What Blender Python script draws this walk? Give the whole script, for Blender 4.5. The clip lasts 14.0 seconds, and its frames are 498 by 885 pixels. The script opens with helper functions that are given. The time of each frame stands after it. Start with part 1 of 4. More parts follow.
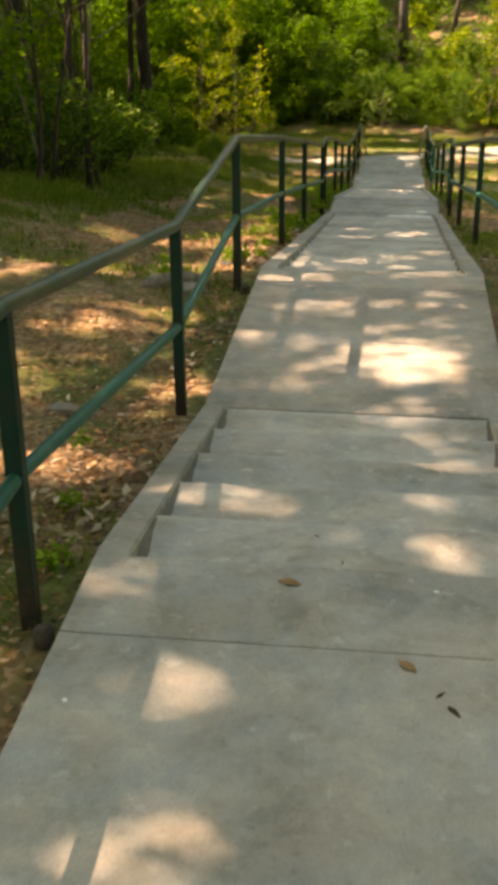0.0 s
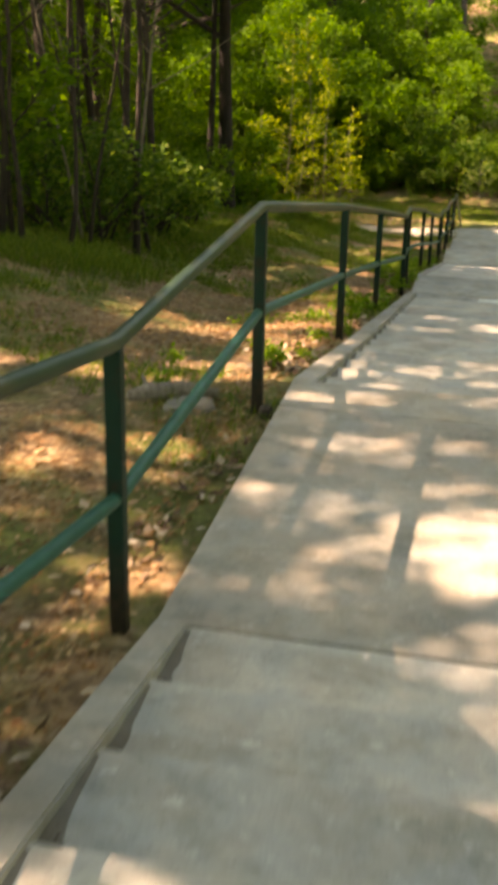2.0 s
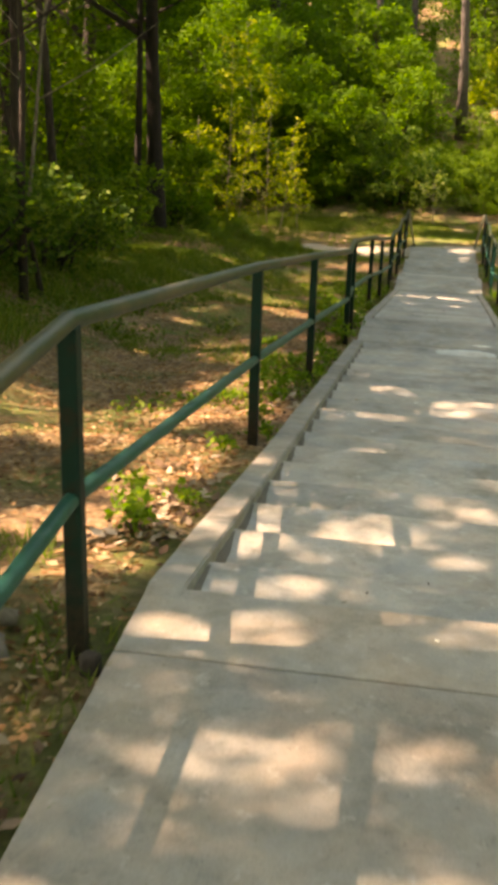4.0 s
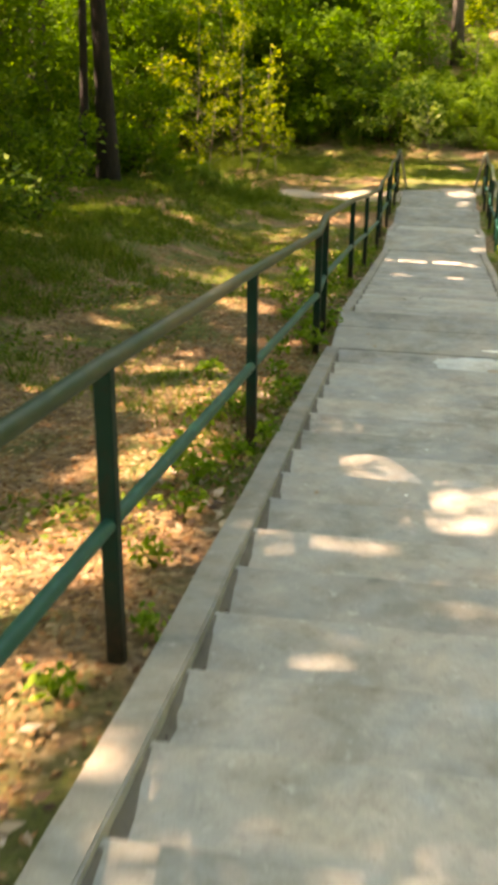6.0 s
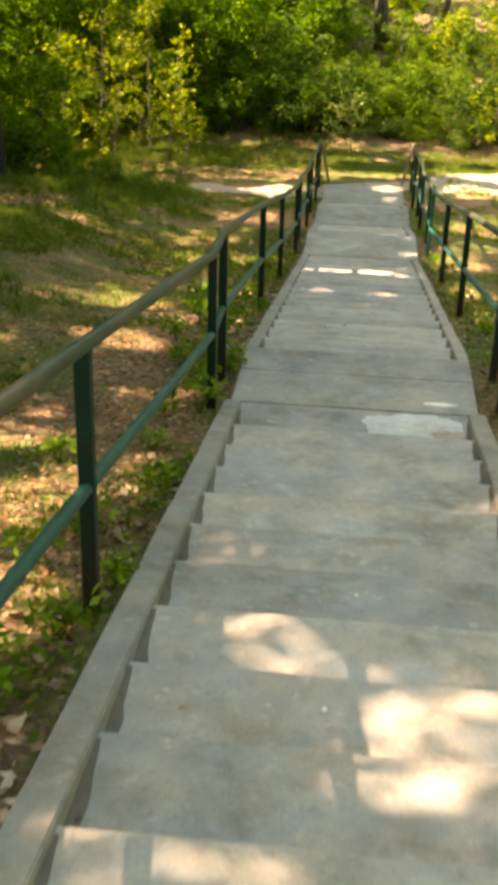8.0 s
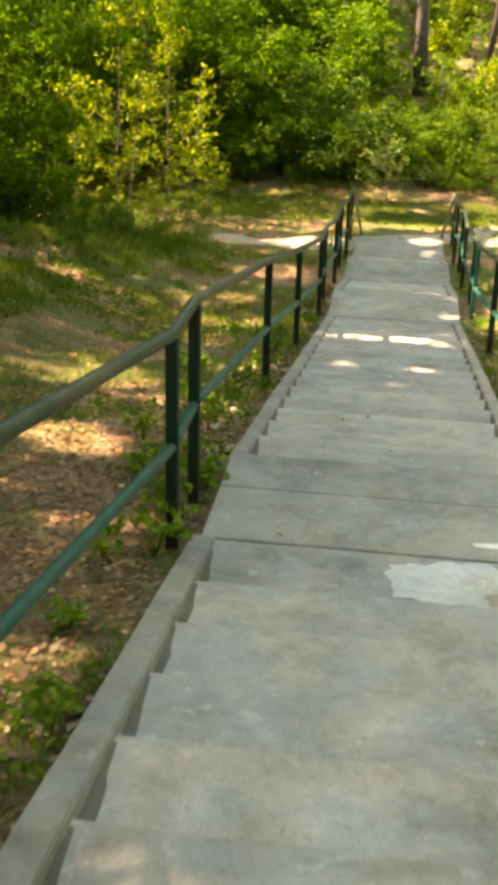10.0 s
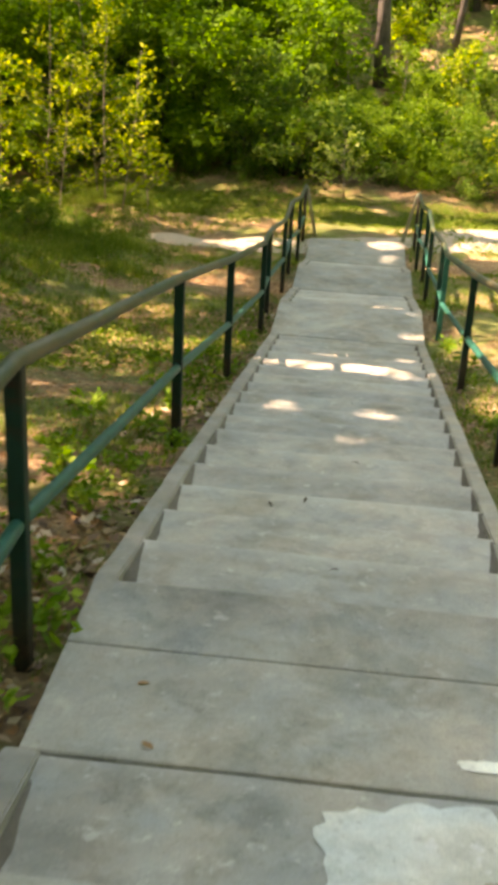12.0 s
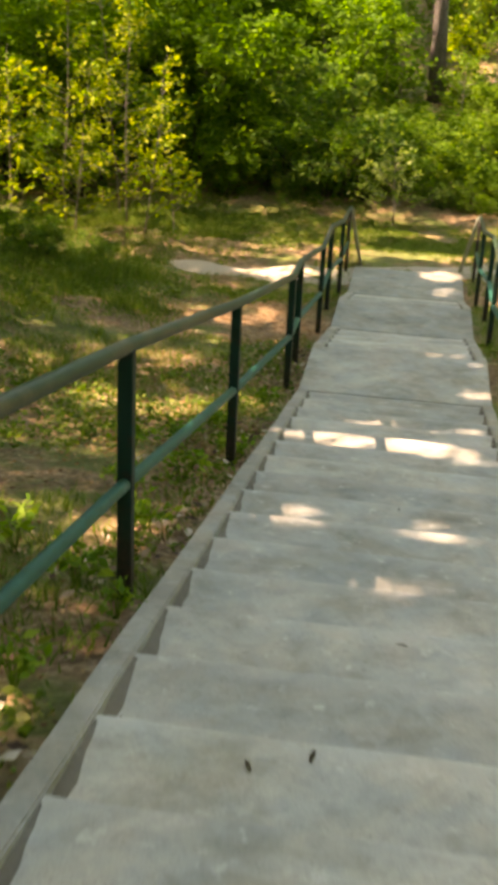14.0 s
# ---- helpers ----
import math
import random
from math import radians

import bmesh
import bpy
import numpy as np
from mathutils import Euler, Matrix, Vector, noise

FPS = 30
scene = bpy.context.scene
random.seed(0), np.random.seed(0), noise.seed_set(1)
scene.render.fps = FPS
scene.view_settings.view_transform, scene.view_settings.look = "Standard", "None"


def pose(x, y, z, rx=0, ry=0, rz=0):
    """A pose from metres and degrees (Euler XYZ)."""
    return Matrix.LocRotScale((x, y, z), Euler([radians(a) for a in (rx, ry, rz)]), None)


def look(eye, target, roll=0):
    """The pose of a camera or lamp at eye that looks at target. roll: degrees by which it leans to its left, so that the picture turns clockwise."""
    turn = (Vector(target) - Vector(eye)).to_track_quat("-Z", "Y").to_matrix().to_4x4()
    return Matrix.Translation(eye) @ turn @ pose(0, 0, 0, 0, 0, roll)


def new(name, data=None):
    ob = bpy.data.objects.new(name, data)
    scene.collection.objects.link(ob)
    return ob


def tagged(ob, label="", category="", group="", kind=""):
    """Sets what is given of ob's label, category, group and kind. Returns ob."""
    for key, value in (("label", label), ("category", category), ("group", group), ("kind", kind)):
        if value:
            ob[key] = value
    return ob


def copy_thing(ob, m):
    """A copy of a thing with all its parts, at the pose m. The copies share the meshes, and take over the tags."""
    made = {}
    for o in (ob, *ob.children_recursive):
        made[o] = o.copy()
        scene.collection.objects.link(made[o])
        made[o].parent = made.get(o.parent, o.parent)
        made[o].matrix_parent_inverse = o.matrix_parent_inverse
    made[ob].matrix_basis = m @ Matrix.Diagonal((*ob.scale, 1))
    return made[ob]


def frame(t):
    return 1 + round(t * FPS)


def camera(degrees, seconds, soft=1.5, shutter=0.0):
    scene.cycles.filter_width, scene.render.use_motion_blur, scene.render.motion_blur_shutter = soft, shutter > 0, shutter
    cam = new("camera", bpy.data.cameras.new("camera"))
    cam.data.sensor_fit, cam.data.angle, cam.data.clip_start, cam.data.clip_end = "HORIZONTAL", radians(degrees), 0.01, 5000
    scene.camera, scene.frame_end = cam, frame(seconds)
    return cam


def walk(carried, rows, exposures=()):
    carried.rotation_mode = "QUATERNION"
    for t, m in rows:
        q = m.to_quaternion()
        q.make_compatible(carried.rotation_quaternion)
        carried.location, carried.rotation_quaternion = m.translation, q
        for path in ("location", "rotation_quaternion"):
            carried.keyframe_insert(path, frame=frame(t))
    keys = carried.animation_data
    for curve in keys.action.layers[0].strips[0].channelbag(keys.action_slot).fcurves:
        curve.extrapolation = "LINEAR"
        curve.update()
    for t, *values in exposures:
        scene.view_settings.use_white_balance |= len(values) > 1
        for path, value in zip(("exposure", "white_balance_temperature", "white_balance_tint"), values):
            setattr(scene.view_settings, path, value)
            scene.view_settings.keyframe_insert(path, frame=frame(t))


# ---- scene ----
cam = camera(24.0, 14.0, soft=5.2, shutter=0.5)

PATH = [
    (0, (0.935, -9.652, 2.708), (0.707, -7.856, 1.859), -0.4),
    (0.5, (0.93, -9.258, 2.625), (0.682, -7.475, 1.754), 1.6),
    (1, (0.962, -8.816, 2.498), (0.688, -7.023, 1.656), 2.0),
    (1.5, (0.932, -8.282, 2.415), (0.658, -6.476, 1.601), 3.6),
    (2, (0.966, -7.618, 2.357), (0.591, -5.805, 1.6), 1.3),
    (2.5, (0.949, -6.924, 2.359), (0.658, -5.076, 1.651), 3.0),
    (5, (0.829, -4.176, 2.05), (0.531, -2.367, 1.252), 0.8),
    (5.5, (0.844, -3.406, 2.019), (0.613, -1.599, 1.193), 0.7),
    (6, (0.799, -2.647, 1.983), (0.512, -0.862, 1.128), 0.5),
    (6.5, (0.81, -2.072, 1.937), (0.532, -0.293, 1.065), -1.0),
    (7, (0.794, -1.617, 1.85), (0.588, 0.164, 0.964), -0.3),
    (7.5, (0.781, -1.16, 1.758), (0.614, 0.625, 0.871), 0.4),
    (8, (0.765, -0.684, 1.649), (0.603, 1.109, 0.777), 1.6),
    (10.5, (0.82, 1.731, 1.103), (0.584, 3.552, 0.311), 1.5),
    (11, (0.794, 2.196, 1.027), (0.592, 4.017, 0.225), 2.7),
    (11.5, (0.804, 2.635, 0.955), (0.63, 4.458, 0.15), 3.3),
    (12, (0.837, 3.106, 0.838), (0.68, 4.932, 0.037), 3.1),
    (12.5, (0.872, 3.542, 0.753), (0.729, 5.371, -0.045), 2.9),
    (13, (0.884, 3.991, 0.685), (0.743, 5.82, -0.112), 3.7),
    (13.5, (0.867, 4.577, 0.543), (0.692, 6.409, -0.241), 3.3),
    (14, (0.819, 5.211, 0.406), (0.578, 7.042, -0.364), 2.9),
]
walk(cam, [(t, look(eye, target, roll)) for t, eye, target, roll in PATH], exposures=[(0, 2.34, 12700, 11.5), (1.5, 2.65, 12700, 13), (2.5, 2.5, 12800, 13.5), (5, 2.55, 13100, 13), (5.5, 2.8, 13050, 12.5), (6.5, 2.97, 13000, 11.5), (7.5, 2.72, 12800, 9.8), (8, 2.85, 12700, 10.2), (10.5, 3.02, 12500, 10.2), (11.5, 3.0, 12500, 11), (12.5, 2.97, 12400, 11), (13, 2.94, 12350, 11), (13.5, 3.06, 12300, 10.6), (14, 2.83, 12200, 11)])

# ---- light ----
KX, KY = 0.9, 0.10                       # shadow run per metre of height, across and along the stairs
elev = math.atan2(1.0, math.hypot(KX, KY))
world = bpy.data.worlds.new("sky")
scene.world = world
world.use_nodes = True
wn = world.node_tree
sky = wn.nodes.new("ShaderNodeTexSky")
sky.sky_type = "NISHITA"
sky.sun_disc = False
sky.sun_elevation = elev
sky.sun_rotation = math.atan2(-KX, -KY)
wn.links.new(sky.outputs[0], wn.nodes["Background"].inputs[0])
wn.nodes["Background"].inputs[1].default_value = 0.14
sun_data = bpy.data.lights.new("sun", "SUN")
sun_data.energy = 4.6
sun_data.angle = radians(0.55)
sun_data.color = (1.0, 0.84, 0.90)
sun = new("sun", sun_data)
sun.matrix_world = look((-9, -1, 12), (-9 + KX, -1 + KY, 11))

# ---- materials ----


def mat(name, rough=0.8, metal=0.0):
    m = bpy.data.materials.new(name)
    m.use_nodes = True
    b = m.node_tree.nodes["Principled BSDF"]
    b.inputs["Roughness"].default_value = rough
    b.inputs["Metallic"].default_value = metal
    return m, m.node_tree, b


def noise_node(nt, scale, detail=4.0, rough=0.55, coords=None, dist=0.0):
    n = nt.nodes.new("ShaderNodeTexNoise")
    n.inputs["Scale"].default_value = scale
    n.inputs["Detail"].default_value = detail
    n.inputs["Roughness"].default_value = rough
    n.inputs["Distortion"].default_value = dist
    if coords is None:
        coords = nt.nodes.new("ShaderNodeNewGeometry").outputs["Position"]
    nt.links.new(coords, n.inputs["Vector"])
    return n.outputs["Fac"]


def ramp(nt, fac, stops):
    r = nt.nodes.new("ShaderNodeValToRGB")
    els = r.color_ramp.elements
    while len(els) < len(stops):
        els.new(0.5)
    for e, (p, c) in zip(els, stops):
        e.position, e.color = p, (*c, 1)
    nt.links.new(fac, r.inputs[0])
    return r.outputs[0]


def mix(nt, fac, a, b, mode="MIX"):
    m = nt.nodes.new("ShaderNodeMix")
    m.data_type, m.blend_type = "RGBA", mode
    for v, i in ((fac, 0), (a, 6), (b, 7)):
        if isinstance(v, (int, float)):
            m.inputs[i].default_value = v
        elif isinstance(v, tuple):
            m.inputs[i].default_value = (*v, 1)
        else:
            nt.links.new(v, m.inputs[i])
    return m.outputs[2]


def bump(nt, b, height, strength=0.3, dist=0.01):
    n = nt.nodes.new("ShaderNodeBump")
    n.inputs["Strength"].default_value = strength
    n.inputs["Distance"].default_value = dist
    nt.links.new(height, n.inputs["Height"])
    nt.links.new(n.outputs[0], b.inputs["Normal"])


def concrete(name, tone, warm=0.0):
    """Weathered cast concrete: cloudy tone, dark stains, sand grain, pale patches."""
    m, nt, b = mat(name, 0.88)
    base = tuple(tone * k for k in (0.98 + warm * 0.04, 0.98 - warm * 0.06, 0.885 - warm * 0.12))
    cloud = ramp(nt, noise_node(nt, 1.5, 6, 0.6, dist=0.15), [(0.25, tuple(c * 0.72 for c in base)), (0.5, base), (0.78, tuple(c * 1.22 for c in base))])
    patch = ramp(nt, noise_node(nt, 3.4, 7, 0.72, dist=0.1), [(0.38, (0.78, 0.78, 0.76)), (0.47, (0.95, 0.95, 0.95)), (0.56, (1.02, 1.02, 1.02)), (0.66, (1.16, 1.16, 1.17))])
    c = mix(nt, 1.0, cloud, patch, "MULTIPLY")
    hue = ramp(nt, noise_node(nt, 4.6, 5, 0.6, dist=0.3), [(0.36, (0.84, 0.94, 1.03)), (0.5, (1.0, 1.0, 0.98)), (0.64, (1.17, 1.04, 0.94))])
    c = mix(nt, 0.58, c, hue, "MULTIPLY")
    damp = ramp(nt, noise_node(nt, 2.3, 6, 0.7, dist=0.5), [(0.52, (1, 1, 1)), (0.62, (0.80, 0.81, 0.79))])
    c = mix(nt, 1.0, c, damp, "MULTIPLY")
    info = nt.nodes.new("ShaderNodeObjectInfo").outputs["Random"]
    c = mix(nt, 1.0, c, ramp(nt, info, [(0.0, (0.82, 0.84, 0.85)), (1.0, (1.1, 1.08, 1.05))]), "MULTIPLY")
    stain = ramp(nt, noise_node(nt, 9, 6, 0.7), [(0.62, (1, 1, 1)), (0.74, (0.62, 0.6, 0.55))])
    c = mix(nt, 0.7, c, stain, "MULTIPLY")
    chips = ramp(nt, noise_node(nt, 15, 5, 0.65), [(0.60, (0, 0, 0)), (0.68, (0.5, 0.5, 0.5))])
    c = mix(nt, chips, c, tuple(min(k * 1.45, 0.7) for k in base))
    blotch = ramp(nt, noise_node(nt, 6.5, 7, 0.68, dist=0.8), [(0.40, (0.84, 0.85, 0.86)), (0.46, (0.98, 0.98, 0.98)), (0.55, (1.0, 1.0, 1.0)), (0.60, (1.13, 1.11, 1.08))])
    c = mix(nt, 0.6, c, blotch, "MULTIPLY")
    speck = ramp(nt, noise_node(nt, 38, 3, 0.5), [(0.30, (0.45, 0.43, 0.4)), (0.34, (1, 1, 1)), (0.71, (1, 1, 1)), (0.75, (1.35, 1.33, 1.3))])
    c = mix(nt, 0.3, c, speck, "MULTIPLY")
    grit = noise_node(nt, 170, 3, 0.6)
    c = mix(nt, 0.55, c, ramp(nt, grit, [(0.3, (0.72, 0.72, 0.72)), (0.6, (1.08, 1.08, 1.08))]), "MULTIPLY")
    nt.links.new(c, b.inputs["Base Color"])
    bump(nt, b, noise_node(nt, 60, 6, 0.7), 0.35, 0.006)
    return m


M_SLAB = concrete("concrete_slab", 0.31, 0.2)
M_SLAB_WARM = concrete("concrete_slab_warm", 0.30, 0.8)
M_STEP = concrete("concrete_step", 0.36, 0.28)
M_CHEEK = concrete("concrete_cheek", 0.31, 0.6)
M_MEND = concrete("concrete_mend", 0.64, -0.4)


def nosing_contrast(m):
    """Pale arris along the front of a tread; shade contrast behind it put into colour."""
    nt = m.node_tree
    b = nt.nodes["Principled BSDF"]
    tc = nt.nodes.new("ShaderNodeTexCoord").outputs["Object"]
    sep = nt.nodes.new("ShaderNodeSeparateXYZ")
    nt.links.new(tc, sep.inputs[0])
    add = nt.nodes.new("ShaderNodeMath")
    add.operation = "MULTIPLY_ADD"
    nt.links.new(noise_node(nt, 11, 4, 0.6), add.inputs[0])
    add.inputs[1].default_value = 0.11
    nt.links.new(sep.outputs[1], add.inputs[2])
    front_band = ramp(nt, add.outputs[0], [(0.40, (0, 0, 0)), (0.475, (0.22, 0.22, 0.22))])
    old = b.inputs["Base Color"].links[0].from_socket
    nt.links.new(mix(nt, front_band, old, (0.46, 0.45, 0.42)), b.inputs["Base Color"])


nosing_contrast(M_STEP)


def paint(name, col, worn, amount, rough=0.42, run=7):
    m, nt, b = mat(name, rough)
    n = noise_node(nt, 14, 6, 0.65)
    c = ramp(nt, n, [(0.3, tuple(k * 0.8 for k in col)), (0.6, col), (0.8, tuple(k * 1.2 for k in col))])
    wear = ramp(nt, noise_node(nt, run, 7, 0.7, dist=0.6), [(amount - 0.08, (0, 0, 0)), (amount + 0.08, (1, 1, 1))])
    nt.links.new(mix(nt, wear, c, worn), b.inputs["Base Color"])
    b.inputs["Specular IOR Level"].default_value = 0.16
    bump(nt, b, noise_node(nt, 90, 4), 0.2, 0.002)
    return m


M_POST = paint("post_green", (0.002, 0.024, 0.016), (0.022, 0.014, 0.008), 0.60, 0.6)


def rusty_foot(m):
    """Brown rust creeping up from the ground over the lower half of a post."""
    nt = m.node_tree
    b = nt.nodes["Principled BSDF"]
    sep = nt.nodes.new("ShaderNodeSeparateXYZ")
    nt.links.new(nt.nodes.new("ShaderNodeTexCoord").outputs["Object"], sep.inputs[0])
    add = nt.nodes.new("ShaderNodeMath")
    add.operation = "MULTIPLY_ADD"
    nt.links.new(noise_node(nt, 16, 5, 0.65), add.inputs[0])
    add.inputs[1].default_value = 0.35
    nt.links.new(sep.outputs[2], add.inputs[2])
    rust = ramp(nt, add.outputs[0], [(0.42, (0.75, 0.75, 0.75)), (0.68, (0, 0, 0))])
    old = b.inputs["Base Color"].links[0].from_socket
    nt.links.new(mix(nt, rust, old, ramp(nt, noise_node(nt, 40, 4, 0.6), [(0.3, (0.012, 0.008, 0.006)), (0.7, (0.045, 0.026, 0.016))])), b.inputs["Base Color"])


rusty_foot(M_POST)
M_MID = paint("rail_teal", (0.010, 0.085, 0.063), (0.09, 0.15, 0.125), 0.70, 0.5)
M_TOP = paint("rail_worn", (0.024, 0.052, 0.030), (0.082, 0.076, 0.044), 0.53, 0.5, 1.1)

M_PALE = paint("rail_pale", (0.20, 0.22, 0.17), (0.10, 0.16, 0.12), 0.62, 0.5)


def soil():
    m, nt, b = mat("forest_floor", 0.95)
    lit = ramp(nt, noise_node(nt, 26, 8, 0.72, dist=0.6), [(0.28, (0.06, 0.03, 0.012)), (0.45, (0.20, 0.115, 0.05)), (0.58, (0.36, 0.225, 0.11)), (0.75, (0.50, 0.37, 0.22))])
    grn = ramp(nt, noise_node(nt, 40, 6, 0.7), [(0.3, (0.035, 0.06, 0.008)), (0.55, (0.10, 0.15, 0.02)), (0.75, (0.20, 0.23, 0.05))])
    cell = nt.nodes.new("ShaderNodeTexVoronoi")
    cell.inputs["Scale"].default_value = 34
    cell.inputs["Randomness"].default_value = 1.0
    nt.links.new(nt.nodes.new("ShaderNodeNewGeometry").outputs["Position"], cell.inputs["Vector"])
    tone = nt.nodes.new("ShaderNodeSeparateXYZ")
    nt.links.new(cell.outputs["Color"], tone.inputs[0])
    blades = ramp(nt, tone.outputs[0], [(0.1, (0.05, 0.028, 0.014)), (0.4, (0.20, 0.12, 0.06)), (0.7, (0.38, 0.25, 0.13)), (0.95, (0.56, 0.44, 0.29))])
    lit = mix(nt, 0.38, lit, blades)
    where = ramp(nt, noise_node(nt, 0.95, 5, 0.65, dist=0.5), [(0.45, (0, 0, 0)), (0.58, (0.85, 0.85, 0.85))])
    c = mix(nt, where, lit, grn)
    dark = ramp(nt, noise_node(nt, 3.1, 5, 0.6), [(0.3, (0.6, 0.58, 0.55)), (0.6, (1.05, 1.05, 1.05))])
    nt.links.new(mix(nt, 1.0, c, dark, "MULTIPLY"), b.inputs["Base Color"])
    bump(nt, b, noise_node(nt, 45, 8, 0.75), 0.9, 0.03)
    return m


M_SOIL = soil()


def gravel():
    m, nt, b = mat("gravel_tan", 0.95)
    c = ramp(nt, noise_node(nt, 55, 6, 0.7), [(0.3, (0.25, 0.20, 0.145)), (0.55, (0.40, 0.345, 0.275)), (0.75, (0.54, 0.485, 0.41))])
    nt.links.new(c, b.inputs["Base Color"])
    bump(nt, b, noise_node(nt, 80, 5, 0.7), 0.8, 0.02)
    return m


M_GRAVEL = gravel()


def leaf(name, stops, trans=0.5, rough=0.65):
    """Leaf: tone varies leaf by leaf, light passes through it."""
    m, nt, b = mat(name, rough)
    isl = nt.nodes.new("ShaderNodeNewGeometry").outputs["Random Per Island"]
    c = ramp(nt, isl, stops)
    nt.links.new(c, b.inputs["Base Color"])
    b.inputs["Specular IOR Level"].default_value = 0.15
    if trans:
        t = nt.nodes.new("ShaderNodeBsdfTranslucent")
        nt.links.new(mix(nt, 1.0, c, (1.25, 1.3, 0.5), "MULTIPLY"), t.inputs["Color"])
        s = nt.nodes.new("ShaderNodeMixShader")
        s.inputs[0].default_value = trans
        out = nt.nodes["Material Output"]
        nt.links.new(b.outputs[0], s.inputs[1])
        nt.links.new(t.outputs[0], s.inputs[2])
        nt.links.new(s.outputs[0], out.inputs["Surface"])
    return m


M_LEAF = leaf("leaf_green", [(0.0, (0.04, 0.095, 0.007)), (0.5, (0.085, 0.17, 0.013)), (1.0, (0.17, 0.26, 0.03))])
# Greener leaf copy: sunlight through the far foliage is put into its colour.
M_LEAF_LIT = leaf("leaf_lit", [(0.0, (0.045, 0.11, 0.008)), (0.5, (0.075, 0.165, 0.012)), (1.0, (0.14, 0.25, 0.02))], 0.56)
M_LEAF_DARK = leaf("leaf_dark", [(0.0, (0.03, 0.08, 0.012)), (0.6, (0.075, 0.15, 0.022)), (1.0, (0.17, 0.24, 0.05))], 0.5)
M_LEAF_YEL = leaf("leaf_yellow_green", [(0.0, (0.06, 0.13, 0.006)), (0.45, (0.15, 0.22, 0.010)), (0.8, (0.27, 0.33, 0.02)), (1.0, (0.46, 0.48, 0.07))], 0.5)
M_LEAF_PALE = leaf("leaf_pale", [(0.0, (0.10, 0.17, 0.03)), (0.5, (0.20, 0.28, 0.07)), (1.0, (0.38, 0.44, 0.16))], 0.5)
M_GRASS = leaf("grass_blade", [(0.0, (0.05, 0.10, 0.012)), (0.6, (0.10, 0.17, 0.02)), (1.0, (0.22, 0.24, 0.06))], 0.35)
M_DEAD = leaf("dead_leaf", [(0.0, (0.09, 0.045, 0.02)), (0.35, (0.22, 0.115, 0.05)), (0.7, (0.31, 0.19, 0.095)), (1.0, (0.42, 0.31, 0.19))], 0.15, 0.75)


def bark(name, dark, light):
    m, nt, b = mat(name, 0.95)
    tc = nt.nodes.new("ShaderNodeTexCoord").outputs["Object"]
    mp = nt.nodes.new("ShaderNodeMapping")
    mp.inputs["Scale"].default_value = (1, 1, 0.18)
    nt.links.new(tc, mp.inputs[0])
    n = noise_node(nt, 34, 6, 0.7, mp.outputs[0], 0.5)
    nt.links.new(ramp(nt, n, [(0.35, dark), (0.65, light)]), b.inputs["Base Color"])
    bump(nt, b, n, 0.9, 0.03)
    return m


M_BARK = bark("bark_dark", (0.013, 0.010, 0.007), (0.055, 0.042, 0.03))
# Darker bark copy: shade on the two trunks is put into its colour.
M_BARK_SHADED = bark("bark_shaded", (0.006, 0.005, 0.004), (0.024, 0.019, 0.014))
M_BARK_GREY = bark("bark_grey", (0.035, 0.03, 0.026), (0.13, 0.11, 0.095))
M_TWIG = bark("twig_pale", (0.10, 0.085, 0.06), (0.26, 0.23, 0.18))

# ---- helpers ----


def part(name, bm, material, parent=None, label=""):
    me = bpy.data.meshes.new(name)
    bm.to_mesh(me)
    bm.free()
    me.materials.append(material)
    ob = new(name, me)
    ob.parent = parent
    if label:
        tagged(ob, label)
    return ob


def mesh_np(name, verts, tris, material, parent=None, smooth=False):
    me = bpy.data.meshes.new(name)
    n = len(tris)
    me.vertices.add(len(verts))
    me.vertices.foreach_set("co", np.asarray(verts, np.float32).ravel())
    me.loops.add(n * 3)
    me.loops.foreach_set("vertex_index", np.asarray(tris, np.int32).ravel())
    me.polygons.add(n)
    me.polygons.foreach_set("loop_start", np.arange(0, n * 3, 3, dtype=np.int32))
    me.update(calc_edges=True)
    if smooth:
        me.polygons.foreach_set("use_smooth", np.ones(n, bool))
    me.materials.append(material)
    ob = new(name, me)
    ob.parent = parent
    return ob


def box_bm(x0, x1, y0, y1, z0, z1, bev=0.0, seg=2):
    bm = bmesh.new()
    bmesh.ops.create_cube(bm, size=1.0, matrix=Matrix.Translation(((x0 + x1) / 2, (y0 + y1) / 2, (z0 + z1) / 2)) @ Matrix.Diagonal((x1 - x0, y1 - y0, z1 - z0, 1)))
    if bev:
        bmesh.ops.bevel(bm, geom=bm.edges[:], offset=bev, segments=seg, affect="EDGES", profile=0.6)
    return bm


